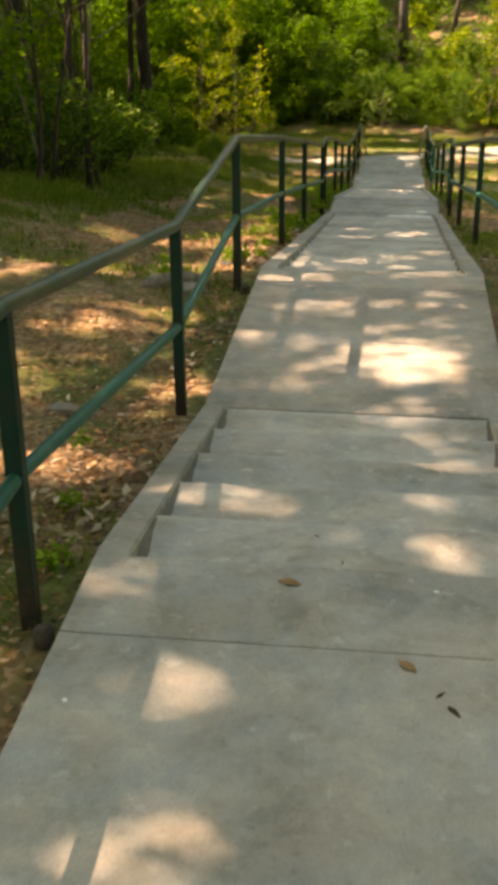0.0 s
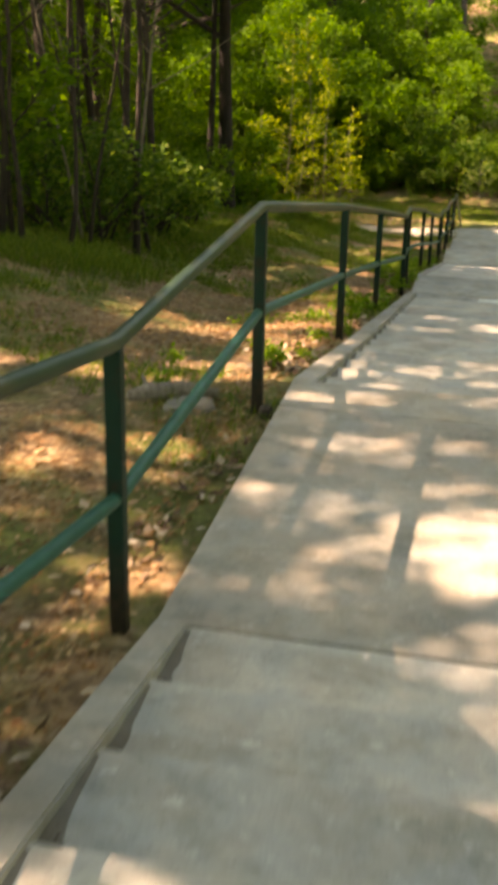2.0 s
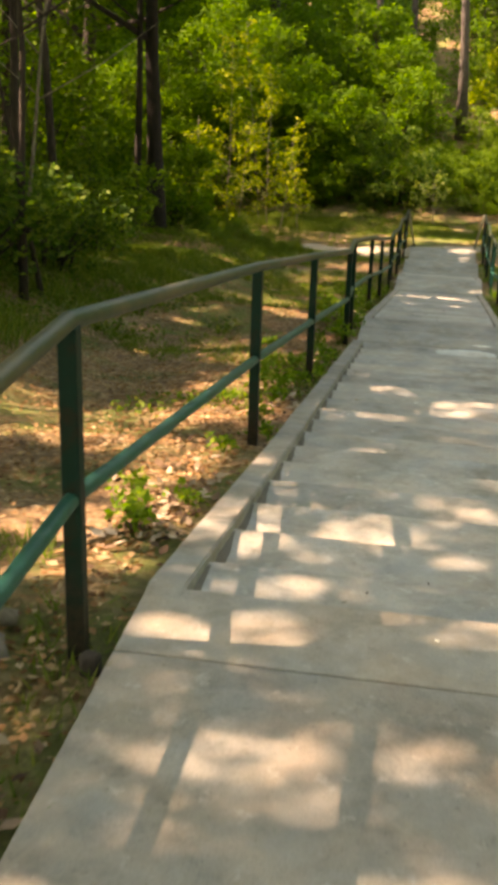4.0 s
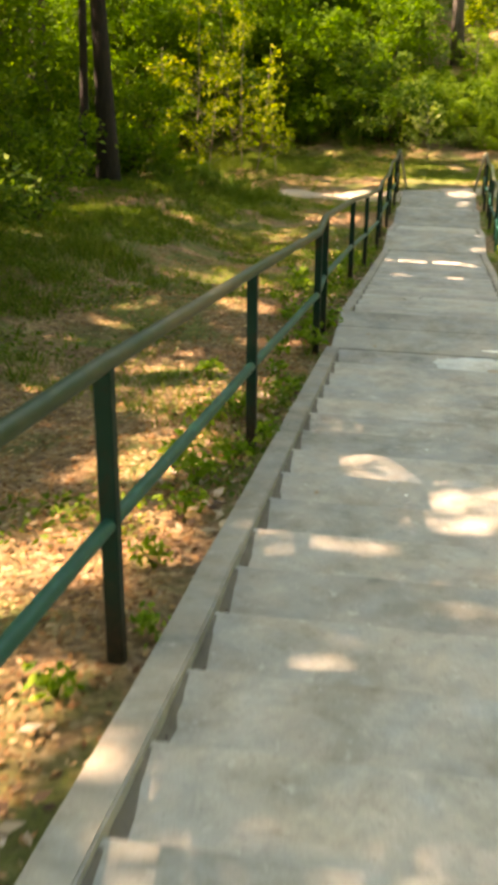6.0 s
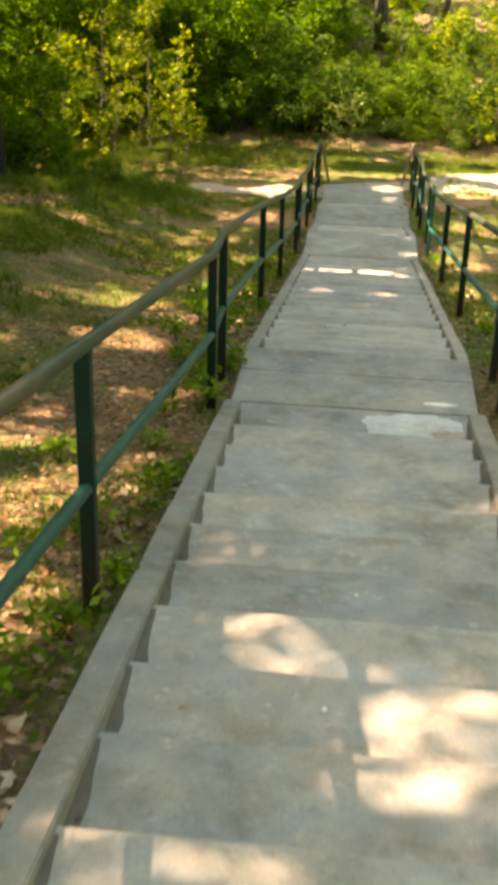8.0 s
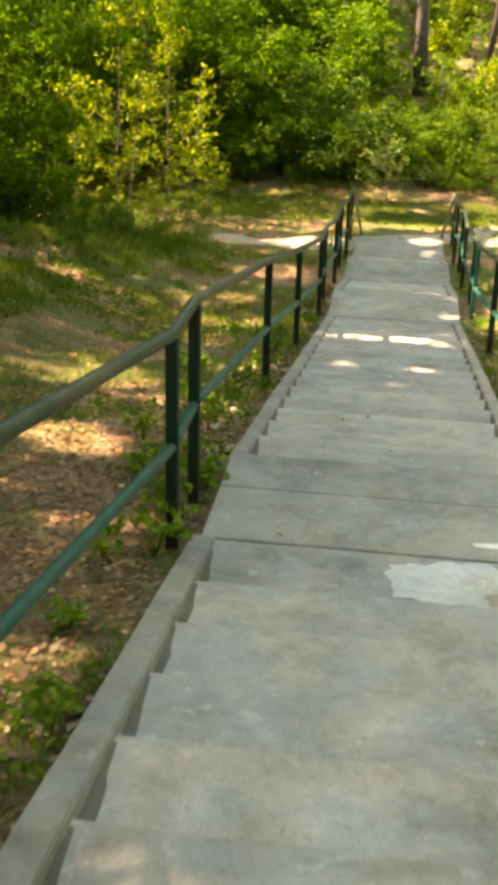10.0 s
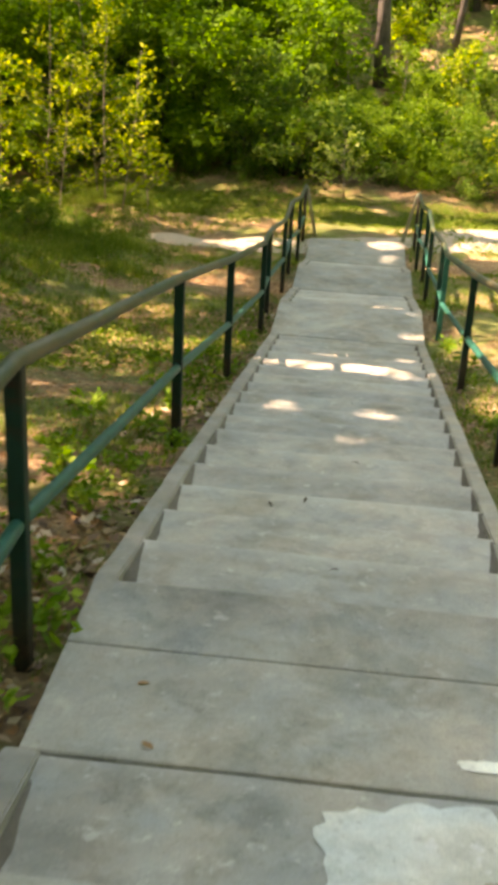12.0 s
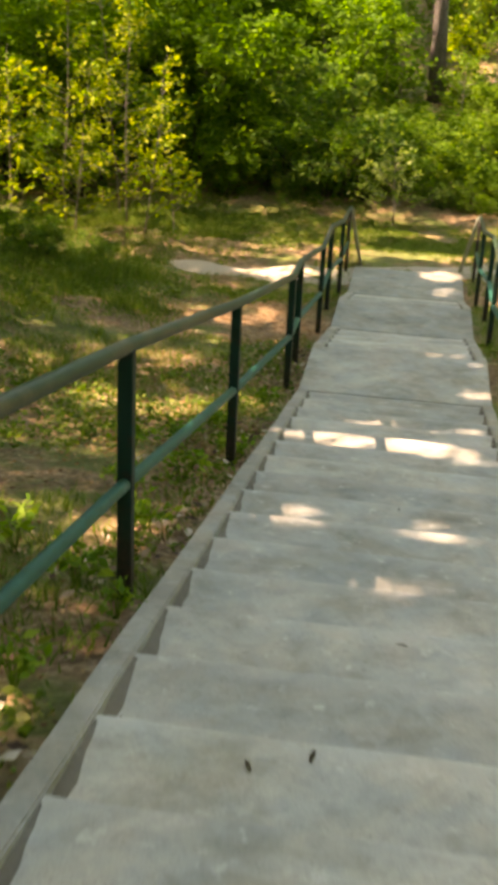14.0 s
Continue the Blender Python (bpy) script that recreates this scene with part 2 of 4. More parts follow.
def tube_np(pts, radii, sides=8):
    """Verts and tris of a tapering tube along points."""
    pts = [Vector(p) for p in pts]
    V, T = [], []
    for i, p in enumerate(pts):
        d = (pts[min(i + 1, len(pts) - 1)] - pts[max(i - 1, 0)]).normalized()
        a = d.orthogonal().normalized() if abs(d.z) < 0.99 else Vector((1, 0, 0))
        a = (Vector((1, 0, 0)) - d * d.x) if abs(d.x) < 0.9 else (Vector((0, 0, 1)) - d * d.z)
        a.normalize()
        bb = d.cross(a)
        for k in range(sides):
            w = 2 * math.pi * k / sides
            V.append(p + (a * math.cos(w) + bb * math.sin(w)) * radii[i])
    for i in range(len(pts) - 1):
        for k in range(sides):
            a0, a1 = i * sides + k, i * sides + (k + 1) % sides
            T += [(a0, a1, a1 + sides), (a0, a1 + sides, a0 + sides)]
    for base, flip in ((0, True), ((len(pts) - 1) * sides, False)):
        for k in range(1, sides - 1):
            T.append((base, base + k + 1, base + k) if flip else (base, base + k, base + k + 1))
    return np.array([tuple(v) for v in V]), np.array(T)


def tubes(name, items, material, parent, sides=8):
    V, T, o = [], [], 0
    for pts, radii in items:
        v, t = tube_np(pts, radii, sides)
        V.append(v)
        T.append(t + o)
        o += len(v)
    return mesh_np(name, np.concatenate(V), np.concatenate(T), material, parent, True)


def leaf_arrays(P, size, rng, droop=0.0, slim=0.5, mid=False):
    """Folded leaf blades of four points and two triangles at the places P."""
    n = len(P)
    s = size * rng.uniform(0.65, 1.35, n)[:, None]
    d = rng.normal(size=(n, 3))
    d[:, 2] = d[:, 2] * 0.6 - droop
    d /= np.linalg.norm(d, axis=1)[:, None]
    r = rng.normal(size=(n, 3))
    w = np.cross(d, r)
    w /= np.linalg.norm(w, axis=1)[:, None]
    up = np.cross(w, d)
    if mid:
        P = P - d * s * 0.5
    V = np.empty((n, 4, 3))
    V[:, 0] = P
    V[:, 1] = P + d * s * 0.45 + w * s * slim * 0.5 + up * s * 0.08
    V[:, 2] = P + d * s
    V[:, 3] = P + d * s * 0.45 - w * s * slim * 0.5 + up * s * 0.08
    b = np.arange(n)[:, None] * 4
    T = np.concatenate([b + np.array([0, 1, 2]), b + np.array([0, 2, 3])], 1).reshape(-1, 3)
    return V.reshape(-1, 3), T


# ---- levels along the stairs ----
XL, XR = 0.105, 1.505                    # outer edges of the concrete
FLIGHTS = [(-6.74, 0.398, 5, 0.945, 0.565), (-2.46, 0.4135, 19, 0.545, -1.05), (6.25, 0.4105, 17, -1.05, -2.51),
           (14.3, 0.40, 5, -2.51, -2.95), (17.4, 0.40, 4, -2.95, -3.31)]
KERBS = [0.105, 0.112, 0.074, 0.085, 0.085]   # cheek kerb width at the top, flight by flight
TAPER = [0.0, -0.05, 0.0, 0.0, 0.0]           # how far the kerb's inner face wanders outward down the flight
NOSE = [0.0, -0.07, 0.03, 0.03, 0.03]          # how far the nosings stand before or behind even spacing
GY = [-60, -16, -6.74, -4.75, -2.46, 5.4, 6.25, 13.2, 14.3, 16.3, 17.4, 19.0, 23.4, 25.0, 60, 140]
GZ = [2.2, 0.96, 0.94, 0.56, 0.545, -1.05, -1.06, -2.51, -2.52, -2.95, -2.96, -3.31, -3.38, -3.2, 4.5, 14.0]


def level(y):
    return np.interp(y, GY, GZ)


def ground_z(x, y):
    x, y = np.asarray(x, float), np.asarray(y, float)
    z = level(y) - 0.05
    left = np.clip((-1.3 - x) / 2.2, 0, 1)
    fade = np.clip((20 - y) / 4, 0, 1)
    z = z + 0.42 * left * left * (3 - 2 * left) * fade + 0.05 * np.clip(-x - 3.5, 0, 40) * fade
    z = z - 0.03 * np.clip(x - 2.2, 0, 6) * fade
    und = 0.035 * np.sin(x * 2.3 + y * 0.7) + 0.03 * np.sin(y * 1.9 - x * 1.1 + 1.0) + 0.018 * np.sin(x * 5.1 + 2) * np.sin(y * 4.3)
    away = np.clip(np.maximum(-0.1 - x, x - 1.72) / 0.5, 0, 1)
    z = z + und * away
    return z - 0.13 * ((x > XL + 0.02) & (x < XR - 0.02) & (y < 20.35))


def axis(dense0, dense1, step, far, grow=1.25):
    a = list(np.arange(dense0, dense1 + 1e-6, step))
    s = step
    lo, hi = [], []
    v = dense0
    while v > far[0]:
        s *= grow
        v -= s
        lo.append(v)
    s, v = step, dense1
    while v < far[1]:
        s *= grow
        v += s
        hi.append(v)
    return np.array(lo[::-1] + a + hi)


def ground():
    xs, ys = axis(-3.2, 4.2, 0.075, (-150, 150), 1.12), axis(-9.0, 26.0, 0.09, (-90, 180), 1.12)
    rng = np.random.default_rng(3)
    X, Y = np.meshgrid(xs, ys)
    Z = ground_z(X, Y) + rng.normal(0, 0.006, X.shape) * ((X < 0.05) | (X > 1.6))
    nx, ny = len(xs), len(ys)
    V = np.stack([X, Y, Z], -1).reshape(-1, 3)
    i = (np.arange(ny - 1)[:, None] * nx + np.arange(nx - 1)).ravel()
    T = np.concatenate([np.stack([i, i + 1, i + nx + 1], 1), np.stack([i, i + nx + 1, i + nx], 1)])
    ob = mesh_np("ground", V, T, M_SOIL, None, True)
    tagged(ob, "leaf-littered woodland ground with mossy grass patches", "ground", kind="structure")


ground()


def gravel_path():
    xs = np.linspace(-2.3, 16, 110)
    V, T = [], []
    for i, x in enumerate(xs):
        c = 19.9 + 0.46 * max(0.0, x + 0.2) * (1.0 if x < 4 else 0.9) + 0.06 * math.sin(x * 1.3)
        w = 0.5 + 0.1 * math.sin(x * 2.1 + 1) + (0.35 if x > 1.8 else 0.0)
        u = min(1.0, (x + 2.3) / 0.6)
        w *= 0.1 + 0.9 * math.sqrt(1 - (1 - u) ** 2)
        for k, f in enumerate((-1, -0.6, 0, 0.6, 1)):
            y = c + f * w + 0.04 * math.sin(x * 9 + k * 2)
            V.append((x, y, float(ground_z(x, y)) + (0.03 if abs(f) < 0.9 else -0.02)))
        if i:
            for k in range(4):
                a, b = (i - 1) * 5 + k, i * 5 + k
                T += [(a, b, b + 1), (a, b + 1, a + 1)]
    tagged(mesh_np("gravel_path", V, T, M_GRAVEL, None, True), "pale tan gravel footpath crossing below the stairs", "path", kind="structure")


gravel_path()

# ---- concrete: landings and flights ----


def landing(name, z, z1, ys, label, gap=0.0035, material=M_SLAB):
    """A landing of cast slabs between the joints ys, falling from z to z1."""
    root = tagged(new(name), label, "landing", kind="structure")
    for y0, y1 in zip(ys, ys[1:]):
        za = z + (z1 - z) * (y0 - ys[0]) / (ys[-1] - ys[0])
        zb = z + (z1 - z) * (y1 - ys[0]) / (ys[-1] - ys[0])
        bm = box_bm(XL, XR, y0 + gap, y1 - gap, z - 0.22, z, 0.006)
        for v in bm.verts:
            if v.co.z > z - 0.1:
                v.co.z += za - z + (zb - za) * (v.co.y - y0) / (y1 - y0)
        part("slab", bm, material, root)


def kerb_face(y, spec, width, taper):
    """How far the kerb's inner face stands in from the edge of the concrete."""
    f = min(max((y - spec[0]) / (spec[1] * spec[2]), 0.0), 1.0)
    return width + taper * max(0.0, f - 0.3) / 0.7


def flight(spec, CH, nose, taper):
    y0, tread, n, z0, z1 = spec
    rise = (z0 - z1) / n
    root = tagged(new("concrete_stair"), "grey cast concrete stair flight with low cheek kerbs", "stairs", kind="structure")
    rng = random.Random(int(y0 * 10))
    x0, x1 = XL + CH + taper - 0.012, XR - CH - taper + 0.012
    for i in range(n):
        front = tread - 0.003 if i == n - 1 else tread + nose
        back = 0.004 if i == 0 else nose - 0.03
        bm = bmesh.new()
        cols = 13
        prof = [(back, -0.3), (back, 0.024), (front - 0.011, 0.0), (front - 0.003, -0.003), (front, -0.011), (front, -0.3)]
        grid = []
        for c in range(cols):
            x = x0 + (x1 - x0) * c / (cols - 1)
            q = Vector((x * 3.1, (y0 + i * tread) * 2.3, 0.7))
            worn, chip = 0.007 * noise.noise(q), 0.004 * noise.noise(q * 2.7)
            grid.append([bm.verts.new((x, y + (worn if k in (2, 3, 4) else 0), z + (chip if k in (2, 3, 4) else 0))) for k, (y, z) in enumerate(prof)])
        for a, b in zip(grid, grid[1:]):
            for k in range(len(prof) - 1):
                bm.faces.new((a[k], a[k + 1], b[k + 1], b[k]))
        bm.faces.new(grid[0][::-1])
        bm.faces.new(grid[-1])
        bmesh.ops.recalc_face_normals(bm, faces=bm.faces[:])
        ob = part("step", bm, M_STEP, root)
        ob.location = (0, y0 + tread * i, z0 - rise * (i + 1))
        ob.rotation_euler = (0, radians(rng.uniform(-0.12, 0.12)), 0)
    for xa in (XL, XR - CH):
        bm = bmesh.new()
        ya, yb = y0 - 0.01, y0 + tread * n
        prof = [(ya - 0.1, z0 - 0.003), (ya + 0.03, z0 + 0.007), (yb, z1 + 0.012), (yb + 0.02, z1 - 0.3), (ya - 0.1, z0 - 0.4)]
        rows = []
        for x in (xa, xa + CH):
            rows.append([bm.verts.new((x, y, z)) for y, z in prof])
        bm.faces.new(rows[0])
        bm.faces.new(rows[1][::-1])
        for k in range(len(prof)):
            j = (k + 1) % len(prof)
            bm.faces.new((rows[0][j], rows[0][k], rows[1][k], rows[1][j]))
        bmesh.ops.recalc_face_normals(bm, faces=bm.faces[:])
        long_edges = [e for e in bm.edges if max(v.co.z for v in e.verts) > z1 - 0.01]
        bmesh.ops.bevel(bm, geom=long_edges, offset=0.006, segments=2, affect="EDGES")
        bmesh.ops.subdivide_edges(bm, edges=[e for e in bm.edges if e.calc_length() > 0.8], cuts=24, use_grid_fill=True)
        for v in bm.verts:
            q = Vector((v.co.x * 2, v.co.y * 1.7, 0.3))
            inner = abs(v.co.x - (XL + XR) / 2) < (XR - XL) / 2 - CH * 0.5
            shift = kerb_face(v.co.y, spec, 0.0, taper) if inner else kerb_face(v.co.y, spec, 0.0, taper * 0.7)
            v.co.x += shift if v.co.x < (XL + XR) / 2 else -shift
            if v.co.z > z1 - 0.2:
                v.co.z += 0.008 * noise.noise(q) if v.co.y > ya + 0.1 else 0
                v.co.x += 0.006 * noise.noise(q * 1.3 + Vector((5, 0, 0)))
        part("cheek_kerb", bm, M_CHEEK, root)


for spec, kerb_width, nosing, wander in zip(FLIGHTS, KERBS, NOSE, TAPER):
    flight(spec, kerb_width, nosing, wander)
landing("landing_top", 0.95, 0.945, [-15.0, -12.4, -9.8, -7.14, -6.737], "grey concrete top landing of cast slabs", 0.002)
landing("landing_long", 0.565, 0.545, [-4.75, -2.82, -2.457], "long warm-grey concrete slab between two flights", material=M_SLAB_WARM)
landing("landing_short", -1.05, -1.05, [5.402, 5.89, 6.253], "short grey concrete landing with open joints")
landing("landing_lower", -2.51, -2.51, [13.24, 14.303], "lower grey concrete landing slab")
landing("landing_fifth", -2.95, -2.95, [16.31, 17.403], "grey concrete landing slab")
landing("landing_end", -3.31, -3.33, [19.01, 20.4], "end slab of grey concrete beside gravel")

# ---- handrails ----
NODES_L = [(-12.0, 1.83), (-9.5, 1.83), (-7.05, 1.805), (-4.765, 1.41), (-2.79, 1.413), (0.0, 0.9), (2.39, 0.424), (5.34, -0.18), (5.815, -0.186),
           (8.5, -0.704), (10.73, -1.183), (13.4, -1.715), (13.95, -1.735), (16.13, -2.11), (17.1, -2.12), (19.0, -2.45), (20.2, -2.52)]
NODES_R = [(-12.0, 1.83), (-9.5, 1.83), (-7.05, 1.805), (-4.765, 1.41), (-2.6, 1.413), (0.45, 0.83), (3.2, 0.27), (5.55, -0.185), (6.05, -0.21),
           (8.66, -0.74), (11.0, -1.237), (13.6, -1.76), (14.2, -1.80), (16.2, -2.12), (17.2, -2.13), (19.0, -2.45), (20.2, -2.52)]
MID_DROP = 0.455


def handrail(x, inward, nodes):
    root = tagged(new("handrail"), "green-painted steel pipe handrail with worn top pipe", "handrail", group="stair handrails")
    root.location = (x, 0, 0)
    top = [(0, y, z) for y, z in nodes]
    last = nodes[-1]
    end = [(inward * 0.02, last[0] + 0.06, last[1] - 0.04), (inward * 0.16, last[0] + 0.5, last[1] - 0.84)]
    tubes("top_rail", [(top, [0.024] * len(top))], M_TOP, root, 12)
    tagged(tubes("end_hoop", [([(0, last[0] - 0.02, last[1])] + end, [0.0245] * 3)], M_PALE, root, 12), "pale weathered steel end hoop")
    tubes("middle_rail", [([(0, y, z - MID_DROP) for y, z in nodes], [0.0215] * len(nodes))], M_MID, root, 12)
    for y, z in nodes[:-1]:
        g = float(ground_z(x, y)) - 0.15
        h = z - 0.012 - g
        # One right post takes the lighter rail paint to look sunlit.
        p = part("post", box_bm(-0.024, 0.024, -0.024, 0.024, 0, h, 0.004, 1), M_MID if inward < 0 and y == 13.6 else M_POST, root)
        p.location = (0, y, g)
    p = tubes("end_post", [([(0, last[0], float(ground_z(x, last[0])) - 0.15), (0, last[0], last[1] - 0.01)], [0.024, 0.024])], M_POST, root)


handrail(0.0, 1, NODES_L)
handrail(1.64, -1, NODES_R)

# ---- woods ----
RNG = np.random.default_rng(11)


def bent(base, h, lean, rng, n=7, wob=0.06):
    pts = []
    ox = oy = 0.0
    for i in range(n):
        f = i / (n - 1)
        if i:
            ox += rng.normal(0, wob) * h / 6
            oy += rng.normal(0, wob) * h / 6
        pts.append((base[0] + ox + lean[0] * f * h, base[1] + oy + lean[1] * f * h, base[2] + f * h))
    return pts


def limbs_of(pts, r, rng, count, lo=0.35, length=0.35):
    h = pts[-1][2] - pts[0][2]
    out = []
    for _ in range(count):
        f = rng.uniform(lo, 0.97)
        k = f * (len(pts) - 1)
        i = min(int(k), len(pts) - 2)
        a = np.array(pts[i]) + (np.array(pts[i + 1]) - np.array(pts[i])) * (k - i)
        w = rng.uniform(0, 2 * math.pi)
        L = h * length * (1.15 - f) * rng.uniform(0.6, 1.2)
        d = np.array([math.cos(w), math.sin(w), rng.uniform(0.15, 0.9)])
        b = a + d * L * 0.5
        c = b + (d + np.array([0, 0, rng.uniform(-0.4, 0.3)])) * L * 0.5
        rr = max(r * (1 - f) * 0.6, 0.006)
        out.append(([tuple(a), tuple(b), tuple(c)], [rr, rr * 0.7, rr * 0.25]))
    return out


def bare_tree(x, y, h, r, lean, material, rng, branches=8, label="", name="tree"):
    z = float(ground_z(x, y)) - 0.1
    root = tagged(new(name), label or "thin dark-barked woodland tree", "tree", group="woodland trees")
    root.location = (x, y, z)
    pts = bent((0, 0, 0), h, lean, rng)
    n = len(pts)
    rad = [r * 1.35] + [r * (1 - 0.75 * i / (n - 1)) for i in range(1, n)]
    tubes("trunk", [(pts, rad)], material, root, 9)
    lim = limbs_of(pts, r, rng, branches)
    for one in lim:
        tubes("limb", [one], material, root, 5)
    return root, pts, lim


def blob(n, rng, c, rad):
    p = rng.normal(size=(n, 3))
    p /= np.linalg.norm(p, axis=1)[:, None]
    return np.array(c) + p * (rng.uniform(0.25, 1, n) ** 0.5)[:, None] * np.array(rad)


def bush(x, y, h, w, n, size, material, rng, label, name="bush", group="understorey bushes", stem=1.0):
    """A shrub: several stems from one root and leaf clumps round their ends."""
    root = tagged(new(name), label, "bush", group=group)
    z = float(ground_z(x, y)) - 0.05
    root.location = (x, y, z)
    stems, P = [], []
    k = max(5, int(n / 170))
    for _ in range(k):
        a = rng.uniform(0, 2 * math.pi)
        rr = w * math.sqrt(rng.uniform(0.02, 1))
        hh = h * rng.uniform(0.35, 1.0) * (1 - 0.35 * (rr / w) ** 2)
        tip = (rr * math.cos(a), rr * math.sin(a), hh)
        b0 = w * rng.uniform(0.05, 0.35)
        stems.append(([(b0 * math.cos(a), b0 * math.sin(a), 0), (tip[0] * 0.55, tip[1] * 0.55, hh * 0.5), tip], [(0.014 + h * 0.003) * stem, 0.010 * stem, 0.003]))
        m = int(n / k)
        c = rng.uniform(0.16, 0.3) * (0.6 + 0.25 * h)
        P.append(blob(int(m * 0.6), rng, tip, (c, c, c * 0.75)))
        f = rng.uniform(0.15, 1, int(m * 0.4))[:, None]
        P.append(np.array(tip) * f * np.array([[1, 1, 1]]) + rng.normal(0, 0.09 + 0.05 * h, (len(f), 3)))
    P = np.concatenate(P)
    P = P[P[:, 2] > 0.03]
    tagged(tubes("stem_growth", stems, M_BARK, root, 5), kind="stuff")
    V, T = leaf_arrays(P, size, rng, 0.15)
    mesh_np("foliage", V, T, material, root)
    return root


# places (x, y, half-widths) where sun reaches the ground between the crowns
SUN_TOP = [(0.47, -7.31, 0.14, 0.11), (0.5, -7.9, 0.12, 0.06), (0.92, -7.32, 0.03, 0.02), (0.46, -6.08, 0.11, 0.09), (0.26, -6.08, 0.06, 0.1), (1.16, -5.4, 0.13, 0.2),
           (1.16, -6.51, 0.1, 0.08), (0.79, -6.4, 0.05, 0.05), (0.22, -6.91, 0.06, 0.05), (1.14, -6.07, 0.09, 0.07), (1.03, -4.78, 0.22, 0.08), (1.1, -5.05, 0.2, 0.05)]
SUN_SLAB = [(1.03, -4.06, 0.21, 0.27), (0.87, -3.84, 0.14, 0.22), (0.47, -3.8, 0.1, 0.07), (0.55, -4.31, 0.12, 0.06), (0.71, -4.14, 0.08, 0.11), (0.59, -3.24, 0.14, 0.12),
            (1.02, -3.12, 0.18, 0.11), (1.21, -2.34, 0.12, 0.2), (0.41, -2.6, 0.14, 0.12), (0.17, -2.47, 0.09, 0.2), (0.2, -3.75, 0.06, 0.2), (1.25, -4.0, 0.1, 0.2)]
SUN_UPPER = [(0.29, -2.3, 0.06, 0.2), (0.47, -2.23, 0.14, 0.12), (0.28, -1.76, 0.06, 0.1), (0.28, -1.37, 0.05, 0.12), (0.31, -1.06, 0.05, 0.2), (0.64, -1.5, 0.17, 0.22), (0.52, -1.71, 0.13, 0.07),
             (0.93, -1.8, 0.12, 0.05), (0.99, -1.07, 0.13, 0.17), (0.55, 0.13, 0.07, 0.09), (0.96, 1.74, 0.18, 0.16), (1.03, 0.54, 0.12, 0.1), (1.25, -0.5, 0.12, 0.1), (0.64, 2.14, 0.14, 0.08),
             (0.3, 3.01, 0.07, 0.18), (0.51, 2.32, 0.08, 0.11), (1.2, 1.8, 0.12, 0.15), (1.0, 1.48, 0.13, 0.08), (1.37, 3.84, 0.1, 0.16), (0.29, 1.11, 0.06, 0.06), (0.5, 1.1, 0.08, 0.06)]
SUN_LOWER = [(0.75, 11.5, 0.55, 0.11), (1.27, 11.3, 0.25, 0.13), (0.43, 9.65, 0.09, 0.15), (0.91, 8.84, 0.1, 0.14), (1.05, 9.64, 0.12, 0.14), (0.68, 12.2, 0.2, 0.1), (1.25, 12.1, 0.2, 0.1),
             (1.45, 13.48, 0.12, 0.12), (1.41, 14.12, 0.08, 0.1), (1.15, 14.63, 0.11, 0.06), (1.3, 19.4, 0.18, 0.2), (1.25, 20.3, 0.25, 0.28)]
SUN_BESIDE = [(-0.2, -2.15, 0.2, 0.2), (-0.42, 1.0, 0.28, 0.45), (-0.3, -0.6, 0.2, 0.35), (-0.75, -0.2, 0.3, 0.3), (0.13, -1.75, 0.06, 0.35), (0.12, -0.6, 0.05, 0.2), (-0.6, 1.9, 0.3, 0.2), (-0.9, 4.4, 0.4, 0.25),
              (-0.58, -3.44, 0.3, 0.12), (-0.14, -4.43, 0.14, 0.16), (-0.74, -3.7, 0.16, 0.1), (-0.5, -1.63, 0.25, 0.24), (-0.5, 0.52, 0.25, 0.24), (-0.28, -0.18, 0.14, 0.12), (-0.1, 0.95, 0.14, 0.14),
              (-0.15, -1.5, 0.14, 0.2), (-0.75, 6.42, 0.25, 0.22), (-0.4, 2.3, 0.2, 0.35), (-0.42, 5.46, 0.2, 0.14), (-2.1, 13.3, 0.22, 0.36), (-0.86, 13.66, 0.18, 0.14), (-0.6, 12.2, 0.22, 0.2), (-0.3, 9.2, 0.15, 0.25), (-1.13, 12.32, 0.2, 0.25),
              (1.95, 13.12, 0.3, 0.5), (1.85, 10.4, 0.22, 0.5), (-2.45, 13.4, 0.6, 0.2), (-0.5, 3.4, 0.25, 0.2), (-1.1, 8.6, 0.3, 0.2)]
SUN_END = [(-0.85, 19.85, 0.55, 0.26), (1.0, 21.6, 0.9, 0.22), (-0.9, 21.6, 0.8, 0.18), (3.2, 21.9, 1.2, 0.6), (2.8, 20.4, 0.6, 0.4), (2.55, 23.4, 1.2, 0.35), (0.2, 23.0, 1.0, 0.25), (2.6, 16.5, 0.7, 0.8), (2.4, 8.0, 0.35, 0.5), (-0.6, -5.6, 0.35, 0.12), (-0.9, -2.4, 0.4, 0.14)]
GAPS = SUN_TOP + SUN_SLAB + SUN_UPPER + SUN_LOWER + SUN_BESIDE + SUN_END


def wave(x, y, s, p):
    return np.sin(x * s + p) * np.cos(y * s * 1.13 - p * 1.7) + 0.6 * np.sin((x + y) * s * 0.71 + 2.1 * p) + 0.5 * np.cos((x * 1.9 - y * 1.3) * s + p)


